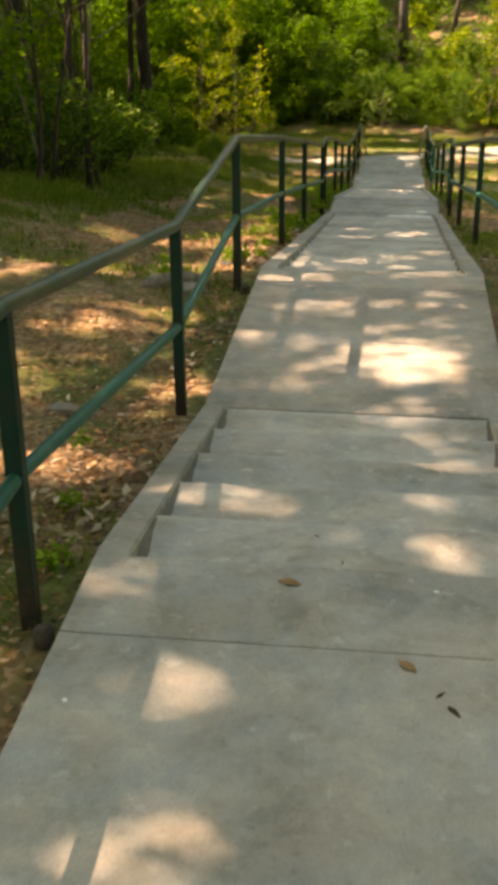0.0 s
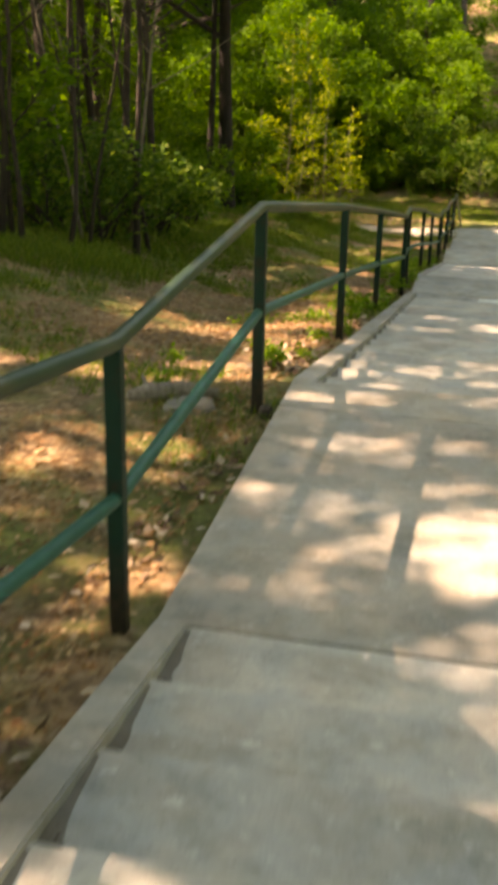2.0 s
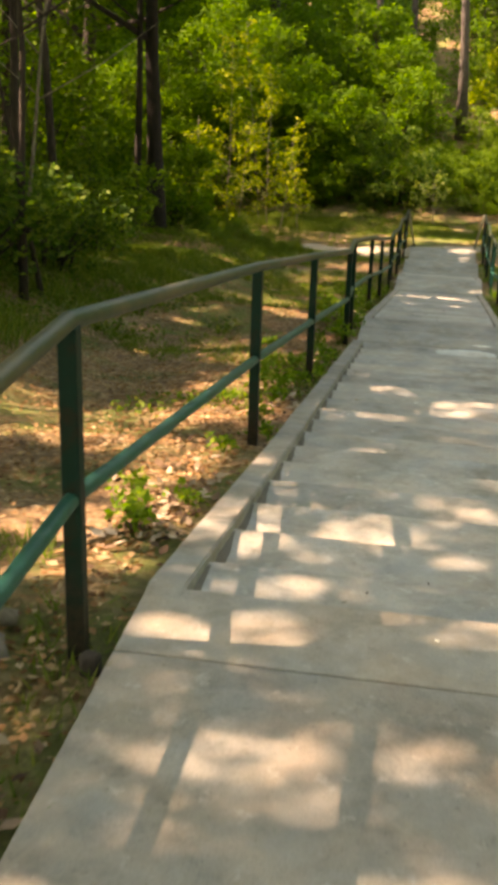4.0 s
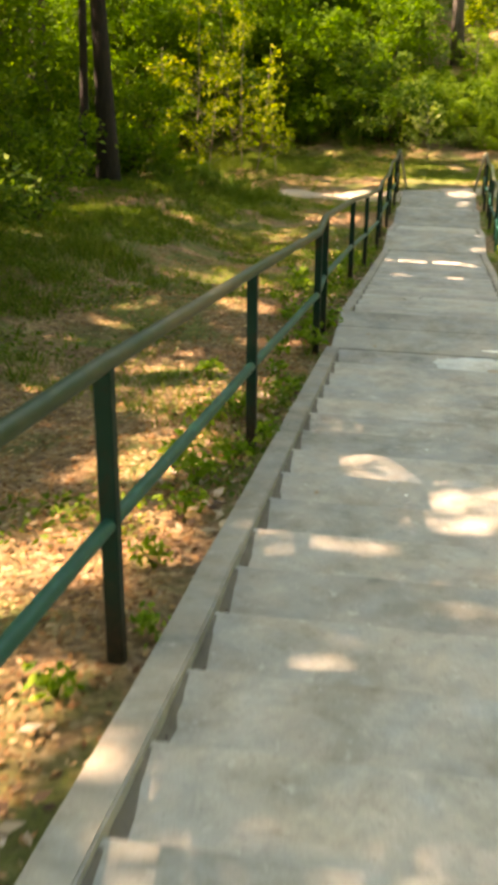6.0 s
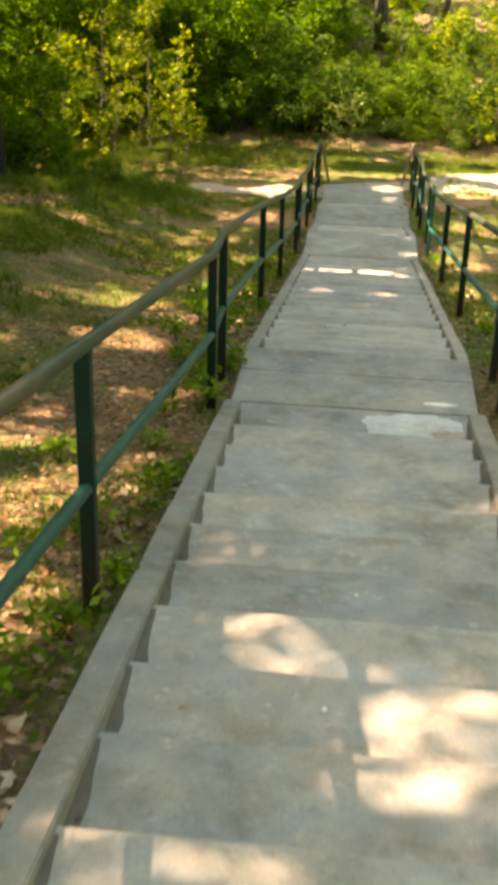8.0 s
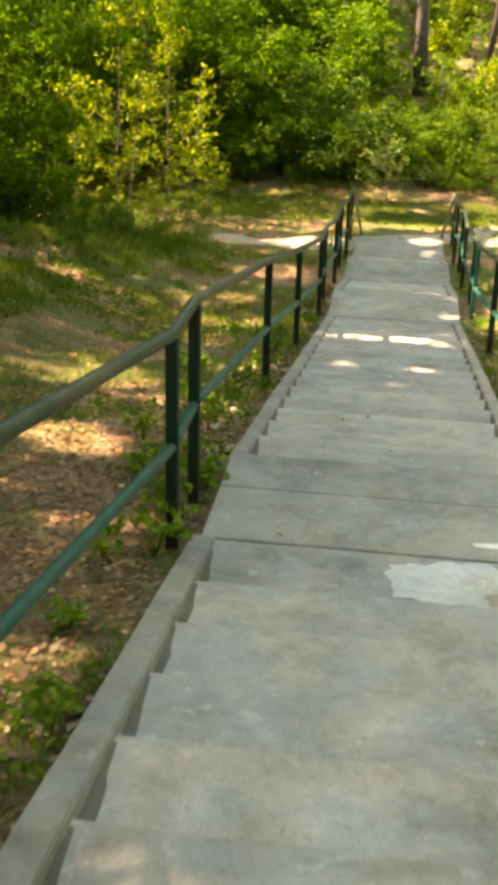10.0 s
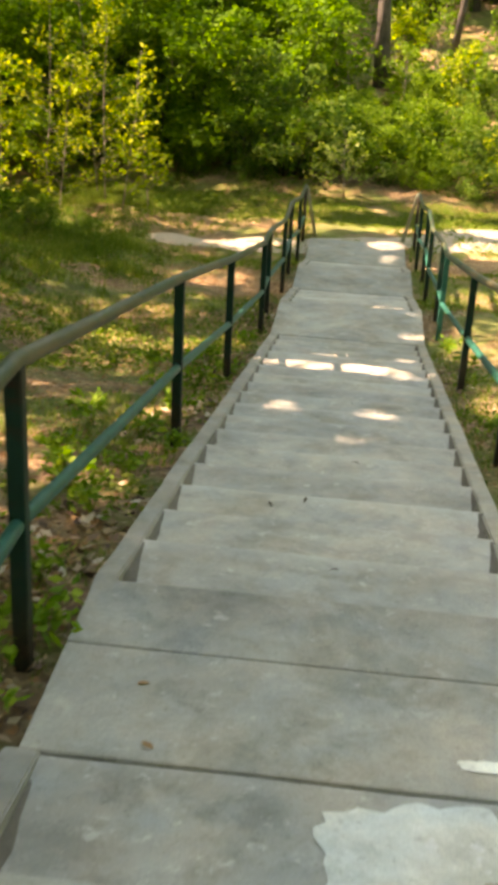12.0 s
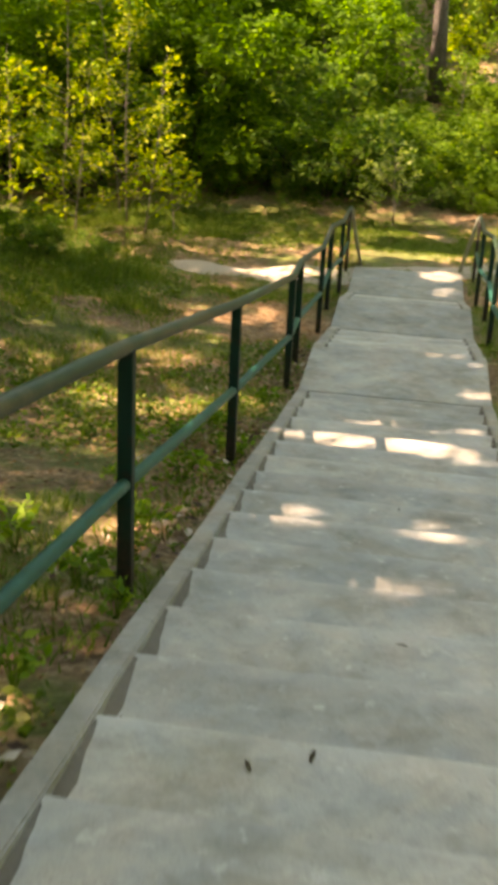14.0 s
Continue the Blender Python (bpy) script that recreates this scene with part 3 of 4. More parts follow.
def sunlit(gx, gy):
    """How far the crowns are open towards the sun, 0 to 1."""
    e = np.zeros_like(gx)
    jx, jy = 0.04 * wave(gx, gy, 13.0, 0.4) + 0.025 * wave(gx, gy, 31.0, 1.4), 0.04 * wave(gx, gy, 12.0, 2.0) + 0.025 * wave(gx, gy, 29.0, 0.6)
    for cx, cy, rx, ry in GAPS:
        big = rx * ry > 0.04
        e = np.maximum(e, (0.96 if big else 0.84) * (((gx + jx - cx) / (rx + 0.05)) ** 2 + ((gy + jy - cy) / (ry + 0.05)) ** 2 < 1))
    fleck = wave(gx, gy, 4.3, 1.3) + 0.7 * wave(gx, gy, 11.0, 0.2) > 2.5
    fleck &= (gx < 0.02) | (gx > 1.6)
    beside = ((gx > np.where(gy < 9, -1.9, -3.4)) & (gx < -0.08)) | ((gx > 1.7) & (gx < 5.5))
    floor = beside & (gy < 21) & (wave(gx, gy, 2.1, 4.4) + 0.35 * wave(gx, gy, 7.0, 1.1) > np.where((gx < 0) & (gy < 5.5), np.where(gy < -3.4, 0.95, 0.5), np.where(gx < 0, 0.85, 0.7)))
    hill = (gy > 25.1) & (wave(gx, gy, 1.7, 0.6) > -0.9)
    left = ((gx < -2.9) & (gy > 11.5) | (gx < -5.5) & (gy > 12)) & (wave(gx, gy, 2.1, 1.6) > 0.0)
    clump = (gx > -4.6) & (gx < 0.3) & (gy > 20.9) & (gy < 23.3)
    shrubs = (gx > -2.8) & (gx < 4.5) & (gy > 23.6) & (gy < 28) & (wave(gx, gy, 2.6, 0.3) > -1.0)
    bank = (gx > -4.8) & (gx < -0.6) & (gy > 8) & (gy < 19.3) & (wave(gx, gy, 3.3, 0.8) > -0.4)
    thin = np.where(fleck, 0.35, 0.0)
    thin = np.where(bank, 0.45, thin)
    thin = np.where(floor, 0.78, thin)
    thin = np.where(hill | left, 0.9, np.where(clump, 0.84, np.where(shrubs, 0.78, thin)))
    veil = (np.abs(gx - 0.72) < 0.64) & (np.abs(gy + 3.45) < 1.15) | (np.abs(gx - 0.6) < 0.45) & (np.abs(gy + 1.5) < 0.8) | (np.abs(gx - 1.05) < 0.4) & (np.abs(gy - 1.5) < 0.75)
    veil &= wave(gx * 0.7, gy, 5.6, 0.9) > -1.0
    thin = np.where(veil, np.where(gy < -2.4, 0.6, 0.6), thin)
    return np.maximum(thin, e)


def canopy():
    """Tall trees beside the stairs: trunks out of view, crowns of leaves overhead."""
    rng = np.random.default_rng(21)
    spots = [(-7.5, -12.5), (-9.8, -7.6), (-6.9, -3.6), (-10.4, 0.8), (-7.4, 4.6), (-10.0, 9.0), (-8.8, 12.6), (-10.6, 17.6), (-7.8, 22.4), (-11.0, 26.5), (-5.0, 30.5), (-9.0, 35.0), (-15.5, -4.0), (-16.5, 5.0), (-15.0, 14.0), (-17.0, 23.0), (-20.5, 10.0), (-20.0, 0.0), (1.5, 38.0), (-4.0, 42.0)]
    n = 330000
    gx, gy = rng.uniform(-4.5, 5.0, n), rng.uniform(-13, 27, n)
    m = 90000
    gx, gy = np.append(gx, rng.uniform(-6, 12, m)), np.append(gy, rng.uniform(22, 46, m))
    m = 150000
    gx, gy = np.append(gx, rng.uniform(0.0, 1.75, m)), np.append(gy, rng.uniform(-12, 21, m))
    size = np.append(np.full(420000, 0.125), np.full(m, 0.085))
    m = 80000
    gx, gy = np.append(gx, rng.uniform(-15, -4.5, m)), np.append(gy, rng.uniform(-12, 32, m))
    size = np.append(size, np.full(m, 0.16))
    s = rng.uniform(6.0, 10.5, len(gx))
    keep = rng.uniform(size=len(gx)) > sunlit(gx, gy)
    gx, gy, s, size = gx[keep], gy[keep], s[keep], size[keep]
    # Unseen crown leaves, set along the sun's rays to shade all but sunlit places.
    P = np.stack([gx - KX * s, gy - KY * s, np.maximum(level(gy), ground_z(gx, gy)) + s], 1)
    d = np.stack([(P[:, 0] - a) ** 2 + (P[:, 1] - b) ** 2 for a, b in spots], 1)
    own = d.argmin(1)
    for k, (x, y) in enumerate(spots):
        root, pts, lim = bare_tree(x, y, 11.0 + rng.uniform(-1, 1.5), 0.17 + rng.uniform(0, 0.05), (0.03, 0.0), M_BARK, rng, 16, "tall broadleaved tree with a high spreading crown")
        Q = P[own == k] - np.array(root.location)
        V, T = leaf_arrays(Q, size[own == k][:, None], rng, 0.1, 0.75, True)
        mesh_np("crown", V, T, M_LEAF, root)


canopy()

def full_tree(x, y, h, seed):
    """A broadleaved tree leafed from low down."""
    rng = np.random.default_rng(seed)
    root, pts, lim = bare_tree(x, y, h, 0.16, (0.01, 0.01), M_BARK, rng, 14, "broadleaved tree leafed from low down, added as a screen")
    P = [blob(330, rng, one[0][2], (1.3, 1.3, 0.9)) for one in lim] + [blob(700, rng, (0, 0, h * 0.85), (1.6, 1.6, 1.8)), blob(900, rng, (0, 0, h * 0.35), (1.8, 1.8, h * 0.28))]
    V, T = leaf_arrays(np.concatenate(P), 0.34, rng, 0.1, 0.7)
    mesh_np("crown", V, T, M_LEAF, root)
    return root


# Unseen trees added right of the stairs and behind, to block low skylight.
screen_trees = [full_tree(7.6, 3.0, 10.5, 1), full_tree(8.4, -6.0, 11.5, 2), full_tree(-3.0, -19.5, 11.0, 3)]
for k, (x, y) in enumerate([(9.5, 8.0), (8.2, 13.0), (11.0, 18.0), (12.5, 24.5), (7.4, -1.6), (6.6, -11.0), (3.8, -18.0), (0.6, -22.0), (-6.8, -17.0), (8.8, -16.5), (11.5, 0.5), (12.5, 6.0), (13.0, -8.0),
                            (12.0, 12.5), (15.0, 20.0), (5.5, -24.0), (-4.0, -25.0), (9.5, 30.0), (-10.0, -13.5), (15.5, 3.0), (8.0, 38.0)]):
    copy_thing(screen_trees[k % 3], pose(x, y, float(ground_z(x, y)) - 0.1, 0, 0, k * 77.0) @ Matrix.Scale(0.9 + 0.07 * (k % 5), 4))

# More screen trees behind the thicket, to cover the pale far slope.
for k, (x, y) in enumerate([(-11.0, 29.0), (-9.3, 33.0), (-13.0, 33.5), (-7.6, 36.5), (-11.5, 37.5), (-13.5, 28.0)]):
    copy_thing(screen_trees[k % 3], pose(x, y, float(ground_z(x, y)) - 0.1, 0, 0, 40 + k * 77.0) @ Matrix.Scale(1.0, 4))

# thin trunks of the thicket beside the upper stairs


def thicket_sightline(y):
    """The thicket's open side, set along a sight line of the camera to fit its view."""
    return -0.87 - 0.359 * y


for x, y, h, r, lx, ly, br in [(-2.75, 4.2, 6.5, 0.035, -0.02, 0.03, 10),
                               (-3.3, 5.6, 7.5, 0.05, 0.03, 0.0, 9),
                               (-3.9, 4.9, 8.0, 0.06, -0.03, 0.02, 9),
                               (-4.6, 7.4, 8.0, 0.055, 0.0, 0.04, 8),
                               (-5.2, 10.0, 9.0, 0.07, 0.04, 0.0, 8),
                               (-2.9, 3.1, 5.0, 0.02, 0.16, 0.05, 9),
                               (-6.0, 12.5, 9.0, 0.09, 0.0, 0.0, 7),
                               (-3.4, 2.2, 6.0, 0.03, 0.02, 0.02, 10),
                               (-4.2, 3.0, 6.0, 0.035, 0.05, 0.0, 10)]:
    bare_tree(x, y, h, r, (lx, ly), M_BARK, RNG, br)
bare_tree(-3.42, 7.0, 7.0, 0.055, (-0.03, 0.0), M_BARK, RNG, 14, "dark thin tree with long bare side branches")
for _ in range(34):
    sx, sy = RNG.uniform(-6.5, -2.7), RNG.uniform(1.6, 10.5)
    if sx > thicket_sightline(sy):
        continue
    bare_tree(sx, sy, RNG.uniform(3.0, 6.5), RNG.uniform(0.010, 0.028), (RNG.normal(0, 0.08), RNG.normal(0, 0.05)), M_BARK, RNG, 6, "spindly dark thicket stem with fine twigs")
for x, y, h, r, lx in [(-3.1, 5.0, 4.5, 0.022, 0.12), (-3.1, 3.6, 4.0, 0.018, -0.2), (-3.3, 4.4, 3.2, 0.014, -0.15)]:
    bare_tree(x, y, h, r, (lx, 0.05), M_TWIG, RNG, 9, "slender pale leaning sapling without leaves")
bare_tree(-4.28, 15.0, 9.5, 0.155, (0.0, 0.0), M_BARK_SHADED, RNG, 7, "dark thick tree trunk beside a thinner stem")
bare_tree(-4.82, 15.1, 8.5, 0.075, (-0.04, 0.0), M_BARK_SHADED, RNG, 6, "thin dark trunk forking from the ground")
# trunks on the far hillside
for x, y, h, r, lx in [(1.0, 30.0, 12, 0.15, 0.03), (-1.9, 31.5, 12, 0.13, 0.02), (2.55, 31.5, 11, 0.075, 0.03), (4.2, 30.5, 11, 0.07, 0.04), (-0.6, 34.0, 12, 0.12, 0.0), (3.3, 36.0, 12, 0.12, 0.0), (5.6, 34.0, 12, 0.14, 0.0)]:
    bare_tree(x, y, h, r, (lx, 0), M_BARK_GREY, RNG, 5, "straight grey-brown tree trunk on the far slope")

# bushes
def airy_sapling(x, y, h, spread_w, n, size, material, rng, label, group):
    """A young tree: one thin leader, rising side twigs and leaves in loose tufts along them."""
    root = tagged(new("sapling"), label, "sapling", group=group)
    root.location = (x, y, float(ground_z(x, y)) - 0.05)
    pts = bent((0, 0, 0), h, (rng.normal(0, 0.05), rng.normal(0, 0.04)), rng, 7, 0.05)
    tubes("trunk", [(pts, [0.014 * (1 - 0.13 * i) for i in range(7)])], M_TWIG, root, 6)
    twigs, P = [], []
    for k in range(n):
        f = rng.uniform(0.1, 0.99)
        q = f * 6
        i = min(int(q), 5)
        a = np.array(pts[i]) * (1 - q + i) + np.array(pts[i + 1]) * (q - i)
        az = rng.uniform(0, 2 * math.pi)
        L = spread_w * (1.12 - f) * rng.uniform(0.5, 1.25) + 0.08
        tip = a + np.array([math.cos(az), math.sin(az), rng.uniform(0.25, 0.9)]) * L
        twigs.append(([tuple(a), tuple((a + tip) / 2 - np.array([0, 0, 0.04 * L])), tuple(tip)], [0.005, 0.004, 0.002]))
        m = int(6 + 20 * L)
        g = rng.uniform(0.35, 1.05, m)[:, None]
        P.append(a * (1 - g) + tip * g + rng.normal(0, 0.035, (m, 3)))
        P.append(tip + rng.normal(0, 0.05, (6, 3)))
    tagged(tubes("twig_growth", twigs, M_TWIG, root, 4), kind="stuff")
    V, T = leaf_arrays(np.concatenate(P), size, rng, 0.1, 0.5)
    mesh_np("foliage", V, T, material, root)
    return root


for x, y, h, s in [(-2.6, 21.7, 1.5, 0.4), (-2.95, 21.3, 2.5, 0.5), (-3.35, 21.9, 3.7, 0.6), (-3.9, 21.1, 2.4, 0.5), (-4.3, 22.0, 4.3, 0.7), (-4.9, 21.3, 2.6, 0.6), (-3.7, 22.9, 4.6, 0.7)]:
    airy_sapling(x, y, h, s, int(13 * h), 0.088, M_LEAF_YEL, RNG, "sunlit yellow-green sapling with thin upright stem", "sunlit saplings")
airy_sapling(0.5, 23.6, 1.3, 0.55, 34, 0.075, M_LEAF_PALE, RNG, "small pale-green sapling on the grass verge", "verge saplings")
airy_sapling(3.3, 24.0, 3.1, 0.7, 60, 0.095, M_LEAF_YEL, np.random.default_rng(77), "sunlit yellow-green sapling at the verge's end", "sunlit saplings")
protos = [bush(-0.7, 25.2, 2.1, 1.3, 5200, 0.105, M_LEAF_DARK, RNG, "dense dark-green woodland shrub"),
          bush(2.1, 25.7, 1.1, 1.0, 4200, 0.08, M_LEAF, RNG, "loose mid-green woodland shrub"),
          bush(-2.2, 25.8, 2.9, 1.4, 6200, 0.11, M_LEAF_LIT, RNG, "tall leafy green woodland shrub"),
          bush(3.6, 25.0, 1.2, 1.1, 3600, 0.08, M_LEAF_DARK, RNG, "low sparse dark shrub by bare earth")]
tall = [bush(-5.6, 28.4, 5.0, 1.7, 10000, 0.11, M_LEAF_LIT, RNG, "young leafy green tree in the woods", "young_tree", group="young trees"),
        bush(-8.8, 17.2, 5.5, 1.9, 11000, 0.11, M_LEAF_LIT, RNG, "young tree with bright green leaves", "young_tree", group="young trees"),
        bush(-6.6, 13.4, 4.6, 1.5, 8000, 0.105, M_LEAF_LIT, RNG, "young leafy green tree among thin trunks", "young_tree", group="young trees")]


def spread(kinds, count, x0, x1, y0, y1, s0, s1, keep):
    for i in range(count):
        x, y = RNG.uniform(x0, x1), RNG.uniform(y0, y1)
        turn, s = RNG.uniform(0, 360), RNG.uniform(s0, s1)
        if keep(x, y):
            copy_thing(kinds[i % len(kinds)], pose(x, y, float(ground_z(x, y)) - 0.05, 0, 0, turn) @ Matrix.Scale(s, 4))


spread(protos, 70, -10, -0.9, 26.0, 38, 0.8, 1.25, lambda x, y: True)
for x, y, s in [(-3.2, 24.9, 0.95), (-4.6, 25.0, 1.1), (-6.0, 24.7, 1.05), (-1.5, 25.0, 0.6), (-7.4, 24.6, 1.1), (-0.1, 24.9, 0.5), (-2.3, 24.6, 0.45)]:
    copy_thing(protos[2], pose(x, y, float(ground_z(x, y)) - 0.05, 0, 0, x * 71 + y * 13) @ Matrix.Scale(s, 4))
spread([protos[1], protos[3]], 17, 0.2, 8, 25.2, 31, 0.35, 0.75, lambda x, y: abs(x - 0.93) > 0.5 or y < 28.8)
for x, y, s in [(0.35, 25.3, 1.0), (1.15, 25.9, 0.95), (0.6, 26.6, 0.85), (1.5, 26.9, 0.8), (0.2, 27.6, 0.75), (1.0, 27.9, 0.6), (2.4, 27.2, 0.7), (1.75, 28.3, 0.55), (3.2, 26.4, 0.8), (0.45, 28.7, 0.5)]:
    copy_thing(protos[1], pose(x, y, float(ground_z(x, y)) - 0.05, 0, 0, x * 97 + y * 31) @ Matrix.Scale(s, 4))
for k, (x, y, s) in enumerate([(1.9, 24.5, 0.5), (2.8, 24.3, 0.6), (3.7, 24.6, 0.55), (1.2, 24.7, 0.45), (4.6, 24.4, 0.6), (3.2, 25.2, 0.7), (2.3, 25.1, 0.6), (-1.1, 24.5, 0.4)]):
    copy_thing(protos[(1, 3)[k % 2]], pose(x, y, float(ground_z(x, y)) - 0.05, 0, 0, x * 57 + y * 91) @ Matrix.Scale(s, 4))
small = [bush(2.6, 28.4, 1.5, 0.6, 900, 0.09, M_LEAF_YEL, RNG, "thin yellow-green sapling on the litter slope", "sapling", group="slope saplings"),
         bush(1.9, 33.0, 2.2, 0.8, 1300, 0.10, M_LEAF, RNG, "thin green sapling on the litter slope", "sapling", group="slope saplings")]
spread(small, 22, 0.2, 9, 27.5, 40, 0.6, 1.2, lambda x, y: abs(x - 0.93) > 0.5)
for x, y, h in [(1.5, 28.6, 1.3), (2.1, 29.6, 1.7), (0.3, 29.2, 1.5), (2.9, 28.2, 1.2), (1.4, 31.2, 2.0), (3.4, 30.0, 1.8), (2.4, 32.6, 2.2), (0.2, 31.0, 1.8), (3.9, 28.0, 1.4), (1.9, 34.5, 2.4), (0.7, 33.0, 1.6), (3.0, 35.0, 2.6)]:
    airy_sapling(x, y, h, 0.6, int(20 * h), 0.085, M_LEAF, RNG, "thin airy green sapling on the litter slope", "slope saplings")
spread(tall, 24, -12, 0.0, 28.0, 42, 0.7, 1.2, lambda x, y: x < -1.6 and y < 36)
spread(tall, 13, 1.4, 12, 35.0, 48, 0.7, 1.1, lambda x, y: True)
spread(tall, 26, -5.0, 12, 40.0, 54, 0.9, 1.3, lambda x, y: True)
spread(tall, 34, -14, -4.6, 4, 27, 0.6, 1.1, lambda x, y: (x < thicket_sightline(y) - 1.2 or y > 14) and not (x > -6.4 and 10.5 < y < 19) and not (x > -10 and 19.2 < y < 25))
for x, y, s in [(-0.9, 28.4, 0.95), (-1.3, 30.4, 1.05), (-0.35, 29.6, 0.7), (-2.0, 32.0, 1.2), (-0.8, 32.4, 0.8)]:
    copy_thing(protos[2], pose(x, y, float(ground_z(x, y)) - 0.05, 0, 0, x * 83 + y * 29) @ Matrix.Scale(s, 4))
under = [bush(-3.3, 6.2, 1.3, 0.9, 3200, 0.07, M_LEAF_DARK, RNG, "shaded green undergrowth at the wood's edge"),
         bush(-3.7, 9.3, 1.7, 1.0, 4200, 0.075, M_LEAF, RNG, "leafy green undergrowth under thin trunks"),
         bush(-4.9, 17.6, 2.4, 1.2, 5000, 0.09, M_LEAF_LIT, RNG, "tall green undergrowth under the trees")]
spread(under, 60, -11, -3.3, 2.0, 27, 0.7, 1.3, lambda x, y: (x < -4.6 or y < 15) and (x < thicket_sightline(y) - 0.3 or y > 14) and not (x > -6.4 and 7.6 < y < 17) and not (x > -7.5 and 19.8 < y < 23.5))

for k, (x, y, s) in enumerate([(-3.2, 17.4, 0.38), (-3.7, 18.5, 0.45), (-2.9, 18.9, 0.32), (-3.9, 16.4, 0.42), (-3.3, 16.0, 0.3), (-4.3, 19.3, 0.5), (-3.4, 19.7, 0.36), (-4.6, 17.8, 0.5), (-3.0, 14.6, 0.26)]):
    copy_thing(under[k % 3 if s > 0.4 else 0], pose(x, y, float(ground_z(x, y)) - 0.03, 0, 0, x * 57 + y * 91) @ Matrix.Scale(s * (0.6 if s > 0.4 and k % 3 == 2 else 1.0), 4))

for x, y, s, turn in [(-5.3, 16.4, 0.9, 170), (-3.9, 17.2, 0.4, 300), (-5.7, 13.4, 0.5, 20)]:
    copy_thing(under[2], pose(x, y, float(ground_z(x, y)) - 0.03, 0, 0, turn) @ Matrix.Scale(s, 4))

# ---- fallen leaves and grass ----


def litter():
    rng = np.random.default_rng(5)
    n = 125000
    x = np.where(rng.uniform(size=n) < 0.78, np.where(rng.uniform(size=n) < 0.5, -np.abs(rng.normal(0, 1.0, n)), rng.uniform(-4.5, 0.1, n)), 1.56 + np.abs(rng.normal(0, 0.9, n)))
    y = rng.uniform(-9, 24.5, n)
    ok = wave(x, y, 1.6, 0.7) > np.where(y > 6.5, 0.1, np.where(x > -0.25, -1.6, np.where(y < -1, 0.1, np.where(x > -0.7, -1.2, -0.6)))) + rng.normal(0, 0.5, n)
    x, y = x[ok], y[ok]
    P = np.stack([x, y, ground_z(x, y) + rng.uniform(0.004, 0.022, len(x))], 1)
    P = P[(P[:, 0] < 0.095) | (P[:, 0] > 1.52) | (P[:, 1] > 21.3)]
    P = P[(P[:, 1] < 19.4) | (P[:, 1] > 20.6 + 0.5 * np.clip(P[:, 0], 0, 9)) | (P[:, 0] < -1.5 + rng.normal(0, 0.35, len(P)))]
    V, T = leaf_arrays(P, 0.033, rng, 0, 0.6)
    V = V.reshape(-1, 4, 3)
    V[:, :, 2] = P[:, None, 2] + (V[:, :, 2] - P[:, None, 2]) * 0.35
    V = V.reshape(-1, 3)
    tagged(mesh_np("leaf_litter", V, T, M_DEAD), "dry brown fallen leaves strewn over the ground", "leaf litter", kind="stuff")


